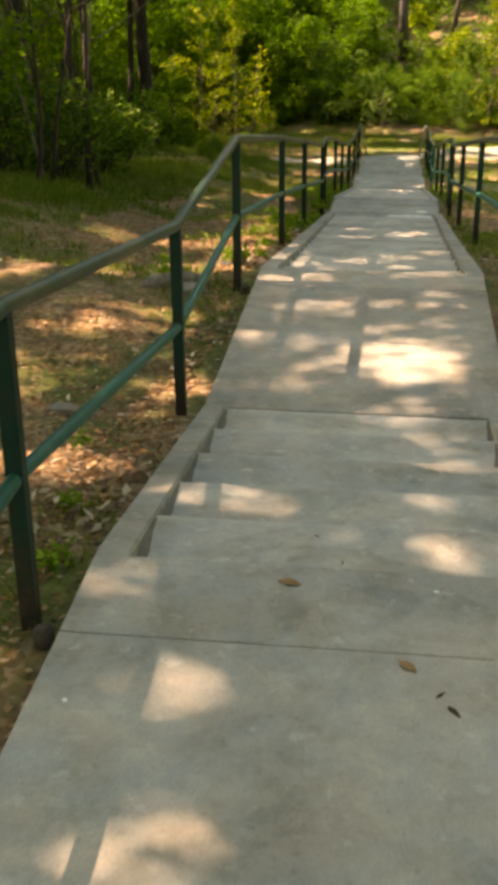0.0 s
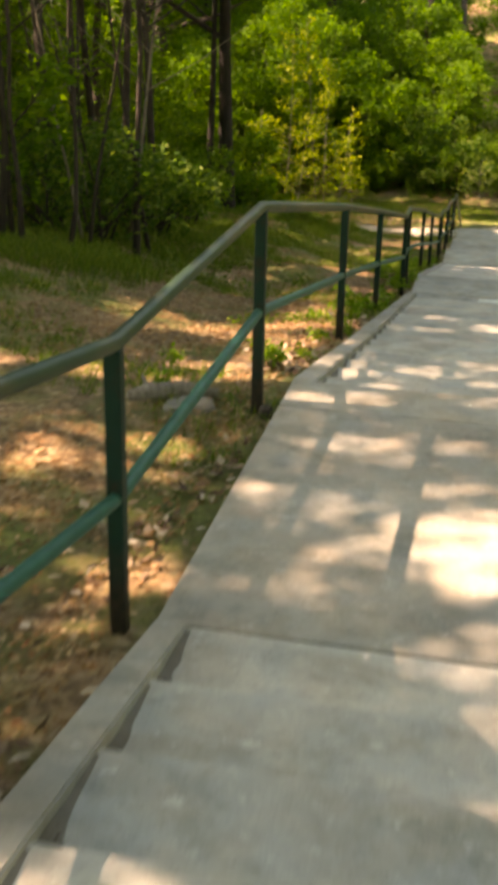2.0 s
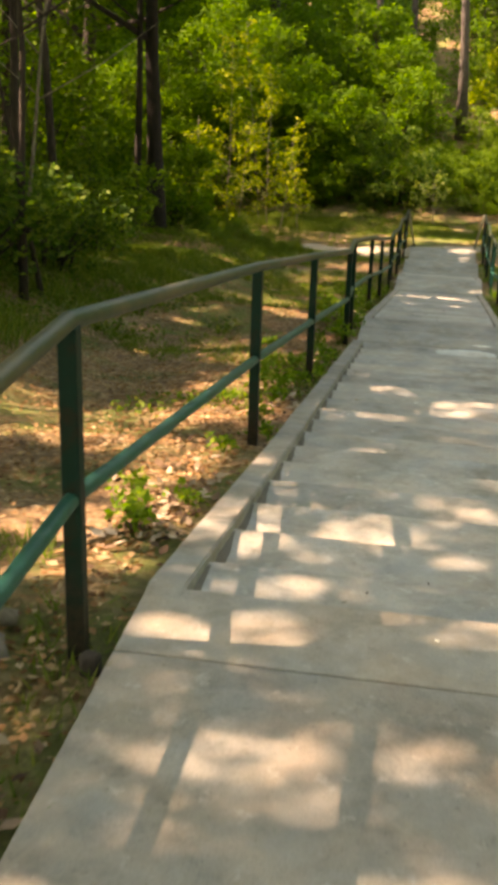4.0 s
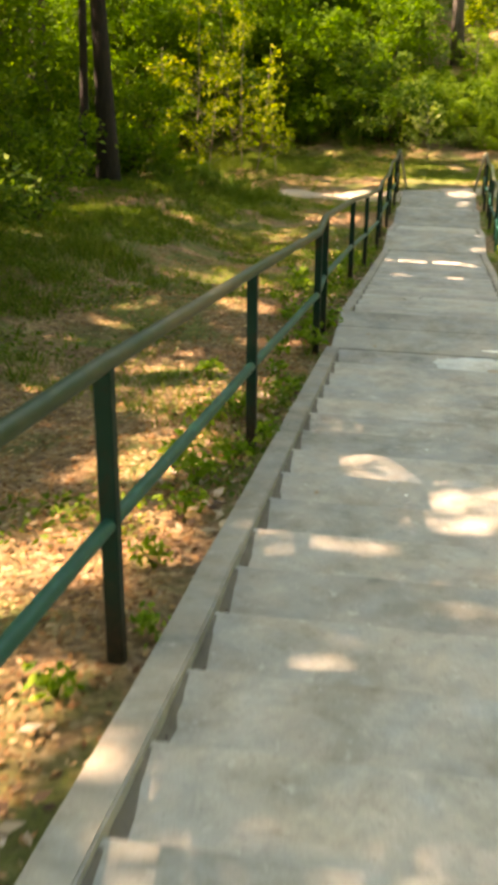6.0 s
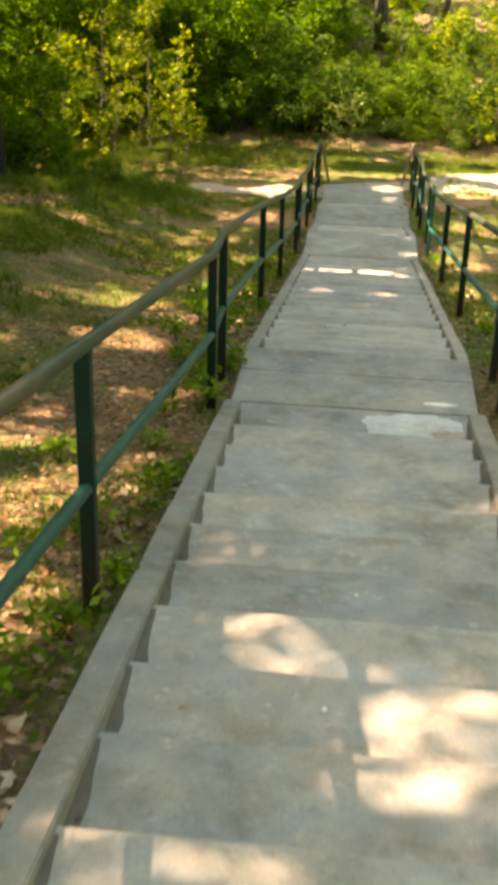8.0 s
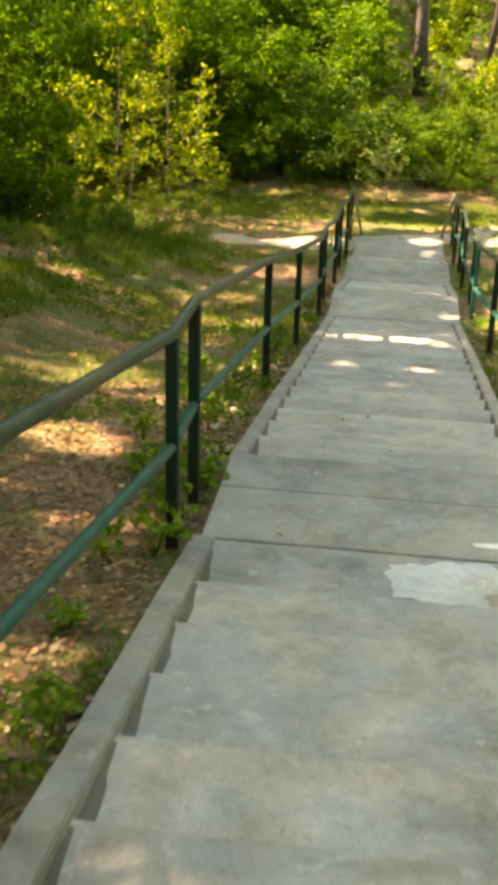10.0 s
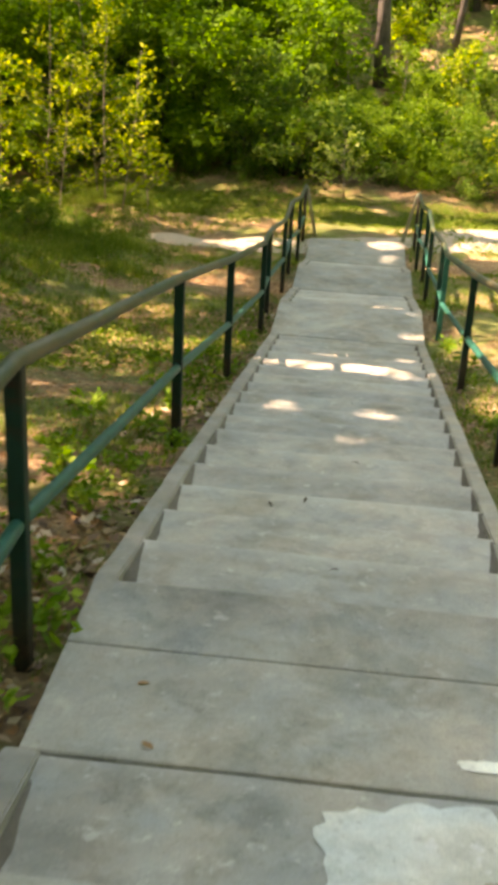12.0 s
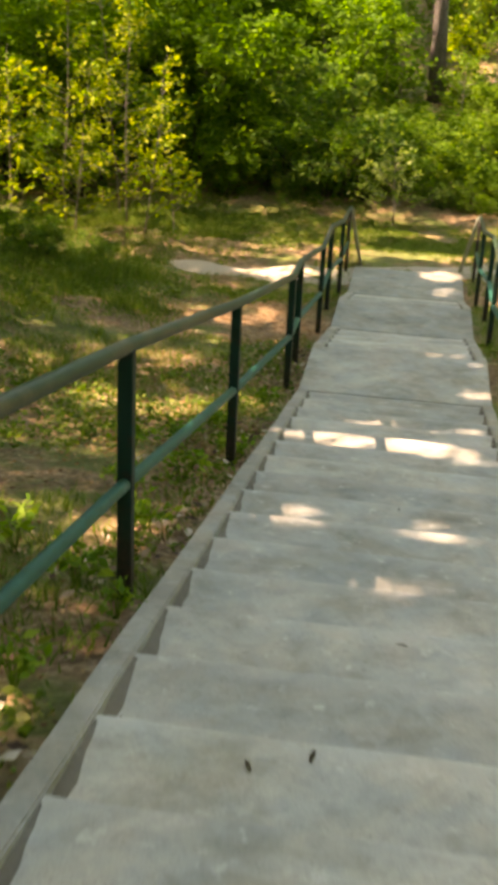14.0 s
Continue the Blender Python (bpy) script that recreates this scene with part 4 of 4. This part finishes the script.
def grass():
    rng = np.random.default_rng(6)
    n = 42000
    x, y = rng.uniform(-4.5, 5.0, n), rng.uniform(-8, 25, n)
    m = 15000
    x, y = np.append(x, rng.uniform(-5, 8, m)), np.append(y, rng.uniform(21.7, 23.7, m))
    dens = wave(x, y, 1.1, 2.4) + 0.6 * wave(x, y, 3.0, 1.0)
    edge = np.exp(-np.abs(np.minimum(np.abs(x - 0.05), np.abs(x - 1.58))) / 0.12) * np.where(y < -0.4, 0.25, 1.0)
    verge = (y > 21.6) & (y < 23.8)
    bank = (x < -2.3) & (y > 1)
    ok = (dens + edge * 1.2 + verge * 2.0 + bank * 1.3 + (x > 1.6) * 0.5 + ((y > 6) & (x < 0) & (x > -1.7)) * 0.75 + (y > 6) * 0.25 > 0.8) & ((x < 0.08) | (x > 1.54) | (y > 20.5))
    x, y = x[ok], y[ok]
    k = 7
    x, y = np.repeat(x, k) + rng.normal(0, 0.035, len(x) * k), np.repeat(y, k) + rng.normal(0, 0.035, len(y) * k)
    ok = (x < 0.105) | (x > 1.515) | (y > 20.45)
    x, y = x[ok], y[ok]
    n = len(x)
    h = rng.uniform(0.03, 0.11, n) * np.where((x < -1.6) & (y > 0), 1.25, 0.8) * np.where(y > 21.5, 0.75, 1.0)
    tall_x, tall_y = np.concatenate([rng.uniform(-4.8, -1.3, 15000), rng.uniform(-5.0, -2.4, 9000), rng.uniform(-5.5, -2.0, 16000)]), np.concatenate([rng.uniform(14.2, 19.2, 15000), rng.uniform(8.0, 12.8, 9000), rng.uniform(-0.5, 8.5, 16000)])
    ok = wave(tall_x, tall_y, 1.7, 0.9) + 0.6 * wave(tall_x, tall_y, 4.1, 2.0) + rng.normal(0, 0.6, 40000) + (tall_y < 8.5) * 0.7 * np.clip((-2.2 - tall_x) * 2, -1, 1) > 0.15
    ok &= (tall_x < -1.5 - 0.25 * np.abs(tall_y - 16.2) + rng.normal(0, 0.3, 40000)) | (tall_y < 13)
    tall_x, tall_y = np.repeat(tall_x[ok], 4) + rng.normal(0, 0.03, 4 * ok.sum()), np.repeat(tall_y[ok], 4) + rng.normal(0, 0.03, 4 * ok.sum())
    x, y, h = np.append(x, tall_x), np.append(y, tall_y), np.append(h, rng.uniform(0.04, 0.2, len(tall_x)) * (0.7 + 0.3 * wave(tall_x, tall_y, 2.9, 1.0)).clip(0.3, 1.3))
    n = len(x)
    a = rng.uniform(0, 2 * math.pi, n)
    b = np.stack([x, y, ground_z(x, y) - 0.01], 1)
    wv = np.stack([np.cos(a), np.sin(a), np.zeros(n)], 1) * (0.004 + 0.012 * h[:, None])
    bend = 0.035 + 0.35 * np.maximum(h - 0.08, 0)
    tip = b + np.stack([rng.normal(0, 1, n) * bend, rng.normal(0, 1, n) * bend, h], 1)
    V = np.stack([b - wv, b + wv, tip], 1).reshape(-1, 3)
    T = np.arange(n * 3).reshape(-1, 3)
    tagged(mesh_np("grass", V, T, M_GRASS), "short tufts of green grass and weeds", "grass", kind="stuff")


def weeds():
    """Low broad-leaved ground cover in drifts."""
    rng = np.random.default_rng(8)
    n = 26000
    x, y = rng.uniform(-6.5, 6.0, n), rng.uniform(-7, 25.5, n)
    dens = wave(x, y, 0.9, 3.3) + 0.7 * wave(x, y, 2.7, 0.3)
    bank = (x < -2.2) & (y > 1)
    verge = (y > 21.9) & (y < 23.6)
    edge = np.exp(-np.minimum(np.abs(x - 0.0), np.abs(x - 1.65)) / 0.15) * np.where(y < -0.4, 0.1, 1.0)
    ok = (dens + bank * 1.5 + ((x < -1.6) & (y > 13.8) & (y < 19)) * 0.9 + verge * 1.6 + edge * 0.9 + (x > 1.7) * 0.5 + ((y > 7) & (x < 0) & (x > -1.4)) * 0.7 + (y > 6) * 0.2 > 1.25) & ((x < 0.03) | (x > 1.6) | (y > 21.9))
    x, y = x[ok], y[ok]
    k = 9
    X = np.repeat(x, k) + rng.normal(0, 0.045, len(x) * k)
    Y = np.repeat(y, k) + rng.normal(0, 0.045, len(x) * k)
    ok = (X < 0.08) | (X > 1.53) | (Y > 21.5)
    X, Y = X[ok], Y[ok]
    P = np.stack([X, Y, ground_z(X, Y) + rng.uniform(0.0, 0.075, len(X))], 1)
    V, T = leaf_arrays(P, 0.042, rng, -0.15, 0.5)
    tagged(mesh_np("ground_cover", V, T, M_GRASS), "low green weeds and moss in drifts on the ground", "weeds", kind="stuff")


def kerb_leaves():
    """Larger curled leaves that have drifted against the kerbs and into the hollows beside them."""
    rng = np.random.default_rng(31)
    n = 5200
    x = np.where(rng.uniform(size=n) < 0.72, 0.06 - np.abs(rng.normal(0, 0.22, n)), 1.57 + np.abs(rng.normal(0, 0.25, n)))
    y = rng.uniform(-9, 14.5, n)
    ok = wave(x * 2, y, 2.2, 1.9) + rng.normal(0, 0.4, n) > 0.2
    x, y = x[ok], y[ok]
    P = np.stack([x, y, ground_z(x, y) + rng.uniform(0.006, 0.03, len(x))], 1)
    P = P[(P[:, 0] < 0.06) | (P[:, 0] > 1.55)]
    V, T = leaf_arrays(P, 0.062, rng, 0, 0.5)
    V = V.reshape(-1, 4, 3)
    V[:, :, 2] = P[:, None, 2] + np.abs(V[:, :, 2] - P[:, None, 2]) * 0.5
    tagged(mesh_np("drifted_leaves", V.reshape(-1, 3), T, M_PALE_LEAF), "pale curled dead leaves drifted against the kerbs", "leaf litter", kind="stuff")


M_PALE_LEAF = leaf("bleached_leaf", [(0.0, (0.05, 0.03, 0.02)), (0.5, (0.17, 0.11, 0.07)), (0.8, (0.34, 0.26, 0.18)), (1.0, (0.50, 0.43, 0.34))], 0.1, 0.7)
litter()
kerb_leaves()
grass()
weeds()


# ---- small things ----


def log_piece():
    pts = [(-0.58, -2.86, 0.015), (-0.5, -2.8, 0.03), (-0.36, -2.74, 0.05), (-0.2, -2.7, 0.035)]
    pts = [(x, y, float(ground_z(x, y)) + z) for x, y, z in pts]
    root = tagged(new("log"), "weathered grey piece of dead wood on leaf litter", "log")
    tubes("stem", [(pts, [0.028, 0.052, 0.046, 0.022])], M_TWIG, root, 9)
    tubes("side_branch", [([pts[1], (pts[1][0] - 0.08, pts[1][1] + 0.16, pts[1][2] + 0.03)], [0.018, 0.006])], M_TWIG, root, 6)


log_piece()


def stub(x, y):
    z = float(ground_z(x, y))
    tagged(tubes("post_stub", [([(x, y, z - 0.05), (x, y, z + 0.045), (x, y, z + 0.055)], [0.03, 0.03, 0.02])], M_BARK, None, 12), "short dark stub of a cut post beside concrete", "post stub")


stub(0.055, -2.86)
stub(0.06, -7.13)


def rock(x, y, size, turn, material, seed, name, label, cat):
    """A low weathered lump with flattened facets, half sunk in the litter."""
    rng = random.Random(seed)
    bm = bmesh.new()
    bmesh.ops.create_icosphere(bm, subdivisions=3, radius=1.0)
    off = Vector((rng.uniform(0, 9), rng.uniform(0, 9), rng.uniform(0, 9)))
    for v in bm.verts:
        v.co *= 1 + 0.28 * noise.noise(v.co * 1.1 + off) + 0.1 * noise.noise(v.co * 3.2 + off)
        v.co = Vector((v.co.x * size[0], v.co.y * size[1], min(v.co.z, 0.62) * size[2]))
    ob = part(name, bm, material)
    ob.location = (x, y, float(ground_z(x, y)) + size[2] * 0.12)
    ob.rotation_euler = (0, 0, radians(turn))
    tagged(ob, label, cat)


M_ROCK = concrete("field_stone", 0.16, 1.0)
rock(-0.30, -2.86, (0.13, 0.08, 0.05), 25, M_ROCK, 3, "rock", "flat grey-brown field stone sunk in leaf litter", "rock")
rock(-0.54, -4.82, (0.085, 0.05, 0.04), -10, M_ROCK, 4, "rock", "small pale grey stone among moss and leaves", "rock")
rock(-0.34, 2.02, (0.05, 0.025, 0.03), 15, M_BARK_GREY, 5, "bark_chunk", "reddish-brown chunk of bark on sandy soil", "bark")


def mend(cx, cy, rx, ry, y0, y1, material=M_MEND, lift=0.0, label="pale grey ragged mortar skim on a step"):
    """Pale ragged mortar skim trowelled over the concrete."""
    rng = np.random.default_rng(9)

    def fall(y):
        return max(0.0, 0.024 * (5.378 - y) / 0.495)

    c = Vector((cx, cy))
    V, T = [(c.x, c.y, 0.005 + fall(c.y))], []
    n = 46
    for i in range(n):
        a = 2 * math.pi * i / n
        r = 1 + 0.13 * math.sin(a * 5 + 1) + rng.uniform(-0.12, 0.12)
        yy = min(max(c.y + ry * r * math.sin(a), y0), y1)
        V.append((min(c.x + rx * r * math.cos(a), 1.4), yy, 0.004 + fall(yy)))
    for i in range(n):
        T.append((0, 1 + i, 1 + (i + 1) % n))
    me = mesh_np("mortar_patch", V, T, material)
    me.location = (0, 0, -1.05 + lift)
    tagged(me, label, "mortar patch")


mend(1.16, 5.17, 0.29, 0.19, 4.985, 5.37)
mend(1.35, 5.06, 0.12, 0.07, 4.985, 5.37, concrete("mortar_tan", 0.36, 1.6), 0.0035, "tan-stained ragged mortar skim on a step")
mend(1.29, 5.52, 0.09, 0.025, 5.45, 5.6)
M_WHITE = concrete("white_speck", 0.75)
M_DARKLEAF = leaf("wet_leaf", [(0.0, (0.02, 0.015, 0.01)), (1.0, (0.06, 0.04, 0.02))], 0.0, 0.7)


def top_z(y):
    for (y0, tread, n, z0, z1), nose in zip(FLIGHTS, NOSE):
        y0 += nose
        if y0 <= y < y0 + tread * n:
            return z0 - (z0 - z1) / n * (int((y - y0) / tread) + 1) + 0.024 * (1 - (y - y0) / tread % 1)
    return float(level(y)) + 0.002


def scrap(x, y, length, material, name, label, cat, seed, slim=0.5):
    rng = random.Random(seed)
    a = rng.uniform(0, 6.28)
    V, T = [], []
    for k in range(7):
        f = k / 6
        w = length * slim * 0.5 * math.sin(math.pi * min(max(f, 0.04), 0.97))
        zc = 0.004 + 0.07 * length * math.sin(math.pi * f) * rng.uniform(0.5, 1)
        for s in (-1, 0, 1):
            u, v = (f - 0.5) * length, s * w
            V.append((u * math.cos(a) - v * math.sin(a), u * math.sin(a) + v * math.cos(a), zc + (0.05 * length * abs(s))))
        if k:
            for j in (0, 1):
                p, q = (k - 1) * 3 + j, k * 3 + j
                T += [(p, q, q + 1), (p, q + 1, p + 1)]
    ob = mesh_np(name, V, T, material, None, True)
    ob.location = (x, y, top_z(y))
    tagged(ob, label, cat, group="bits on the concrete")


for i, (x, y, s) in enumerate([(1.13, -7.37, 0.07), (1.10, -7.31, 0.05), (0.74, -6.45, 0.035), (0.83, -6.62, 0.03), (0.72, -2.24, 0.03), (0.66, -2.32, 0.03), (0.9, -2.13, 0.03), (0.57, 7.37, 0.06), (0.71, 7.44, 0.07),
                                (0.91, 8.24, 0.05), (0.85, 6.58, 0.045), (0.75, 0.79, 0.03), (0.33, 0.85, 0.03), (0.88, 9.9, 0.04), (0.6, 8.0, 0.03)]):
    scrap(x, y, s * 0.75, M_DARKLEAF, "dead_leaf", "curled dark dead leaf lying on grey concrete", "leaf", i, 0.26)
# Flat tan scraps; the first two stand for brown stains on the top landing.
for i, (x, y, s) in enumerate([(0.69, -6.84, 0.10), (1.02, -7.2, 0.09), (0.38, 1.8, 0.04), (0.36, 5.72, 0.05), (0.42, 5.46, 0.06)]):
    scrap(x, y, s * 0.7, M_DEAD, "dead_leaf", "flat tan scrap lying on grey concrete", "leaf", 40 + i, 0.45)
for i, (x, y, s) in enumerate([(1.1, -6.84, 0.02), (0.2, -7.43, 0.018), (0.84, 2.68, 0.016), (0.76, 1.85, 0.022), (0.57, 0.83, 0.024), (0.155, 2.2, 0.016), (0.93, -2.6, 0.015)]):
    scrap(x, y, s, M_WHITE, "white_chip", "small white chip lying on the concrete", "chip", 70 + i, 0.8)


def weed(x, y, h, seed):
    """A leafy weed: a few arching stems with pointed leaves."""
    rng = np.random.default_rng(seed)
    root = tagged(new("weed"), "small bright-green leafy weed beside the concrete", "weed", group="edge weeds")
    root.location = (x, y, float(ground_z(x, y)) - 0.01)
    P = []
    for k in range(7):
        a = rng.uniform(0, 6.28)
        r = h * rng.uniform(0.3, 0.8)
        pts = [(0, 0, 0), (r * 0.45 * math.cos(a), r * 0.45 * math.sin(a), h * 0.7), (r * math.cos(a), r * math.sin(a), h * rng.uniform(0.6, 1.0))]
        tubes("stem", [(pts, [0.003, 0.0025, 0.001])], M_WEED, root, 4)
        f = rng.uniform(0.1, 1, 9)[:, None]
        P.append(np.array(pts[1]) * (1 - f) + np.array(pts[2]) * f + rng.normal(0, 0.016, (9, 3)))
    V, T = leaf_arrays(np.concatenate(P), 0.25 * h + 0.012, rng, -0.1, 0.5)
    mesh_np("foliage", V, T, M_WEED, root)


M_WEED = leaf("weed_leaf", [(0.0, (0.06, 0.14, 0.012)), (0.6, (0.12, 0.23, 0.02)), (1.0, (0.24, 0.33, 0.05))], 0.45)
for i, (x, y, h) in enumerate([(-0.02, 5.55, 0.2), (0.03, 5.95, 0.24), (-0.08, 6.3, 0.18), (0.02, 2.62, 0.16), (-0.1, 1.3, 0.17), (0.0, 3.7, 0.2), (0.05, 0.2, 0.12), (-0.1, 7.7, 0.18), (0.02, 8.3, 0.14), (-0.12, 9.3, 0.2),
                               (0.0, 10.9, 0.18), (-0.2, 11.6, 0.2), (-0.02, -6.75, 0.09), (-0.12, -6.2, 0.09), (-0.3, -5.4, 0.08), (-0.3, -1.1, 0.12), (-0.16, 4.4, 0.15), (1.66, 6.3, 0.15), (1.7, 9.6, 0.14), (-0.05, 12.6, 0.2), (-0.12, -1.8, 0.15), (-0.02, -1.35, 0.12), (-0.22, -1.55, 0.17), (-0.1, -0.25, 0.13), (-0.08, 0.75, 0.14), (-0.25, 5.2, 0.2), (-0.35, 9.9, 0.2), (-0.3, 11.0, 0.22), (-0.14, 1.75, 0.26), (-0.24, 2.0, 0.24), (-0.06, 2.2, 0.2), (-0.28, 2.75, 0.22), (-0.16, 3.1, 0.2), (-0.05, 5.2, 0.26), (-0.15, 5.75, 0.28), (-0.25, 6.0, 0.22), (-0.4, 6.6, 0.2), (-0.1, 7.1, 0.22), (-0.3, 7.5, 0.26), (-0.45, 8.0, 0.24), (-0.2, 8.6, 0.24), (-0.55, 9.0, 0.26), (-0.15, 10.2, 0.22), (-0.5, 10.6, 0.26), (-0.35, 1.2, 0.16), (-0.5, 3.9, 0.18), (-0.65, -1.9, 0.14), (-0.5, -2.6, 0.12), (1.75, 7.6, 0.18), (1.8, 12.2, 0.2), (1.72, 13.2, 0.22)]):
    weed(x, y, h * 0.72, 200 + i)


# Dark tone of the step ends: dirt, with kerb shade put into the colour.
M_DIRT_SHADE = concrete("dirt_shade", 0.12, 1.2)


def corner_debris():
    """Dirt-dark leaf bits gathered where the treads meet the kerbs."""
    rng = np.random.default_rng(14)
    P = []
    for spec, width, nose, wander in zip(FLIGHTS, KERBS, NOSE, TAPER):
        y0, tread, n, z0, z1 = spec
        y0 += nose
        for i in range(n):
            CH = kerb_face(y0 + tread * (i + 0.3), spec, width, wander)
            for x, side in ((XL + CH, 1), (XR - CH, -1)):
                k = int(rng.integers(5, 16))
                P.append(np.stack([x + side * np.abs(rng.normal(0, 0.018, k)), y0 + tread * i + 0.012 + np.abs(rng.normal(0, 0.03, k)), np.full(k, z0 - (z0 - z1) / n * (i + 1) + 0.026)], 1))
    # Dark wedge along each kerb: dirt and the kerb's shade in one colour.
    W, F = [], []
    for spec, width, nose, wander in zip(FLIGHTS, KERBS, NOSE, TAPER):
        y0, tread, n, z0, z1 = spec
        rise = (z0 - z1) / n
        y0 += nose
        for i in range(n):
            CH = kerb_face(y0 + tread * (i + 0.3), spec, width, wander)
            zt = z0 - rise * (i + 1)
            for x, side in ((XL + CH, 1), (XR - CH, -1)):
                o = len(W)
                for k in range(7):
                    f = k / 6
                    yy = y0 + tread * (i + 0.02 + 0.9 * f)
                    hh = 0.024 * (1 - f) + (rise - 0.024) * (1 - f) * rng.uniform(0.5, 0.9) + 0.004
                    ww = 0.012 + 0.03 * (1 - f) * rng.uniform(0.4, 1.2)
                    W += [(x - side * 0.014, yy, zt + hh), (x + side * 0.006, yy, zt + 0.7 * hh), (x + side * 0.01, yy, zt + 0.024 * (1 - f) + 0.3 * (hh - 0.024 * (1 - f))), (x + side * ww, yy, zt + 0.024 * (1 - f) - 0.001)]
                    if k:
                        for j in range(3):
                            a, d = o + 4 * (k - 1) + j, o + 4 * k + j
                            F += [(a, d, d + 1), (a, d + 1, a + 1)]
    tagged(mesh_np("packed_dirt", W, F, M_DIRT_SHADE, None, True), "dark strip for dirt and shade along the step ends", "dirt", kind="stuff")
    P = np.concatenate(P)
    V, T = leaf_arrays(P, 0.022, rng, 0, 0.6)
    V = V.reshape(-1, 4, 3)
    V[:, :, 2] = P[:, None, 2] + np.abs(V[:, :, 2] - P[:, None, 2]) * 0.3
    tagged(mesh_np("corner_debris", V.reshape(-1, 3), T, M_DARKLEAF), "dark leaf crumbs gathered in the step corners", "debris", kind="stuff")


corner_debris()
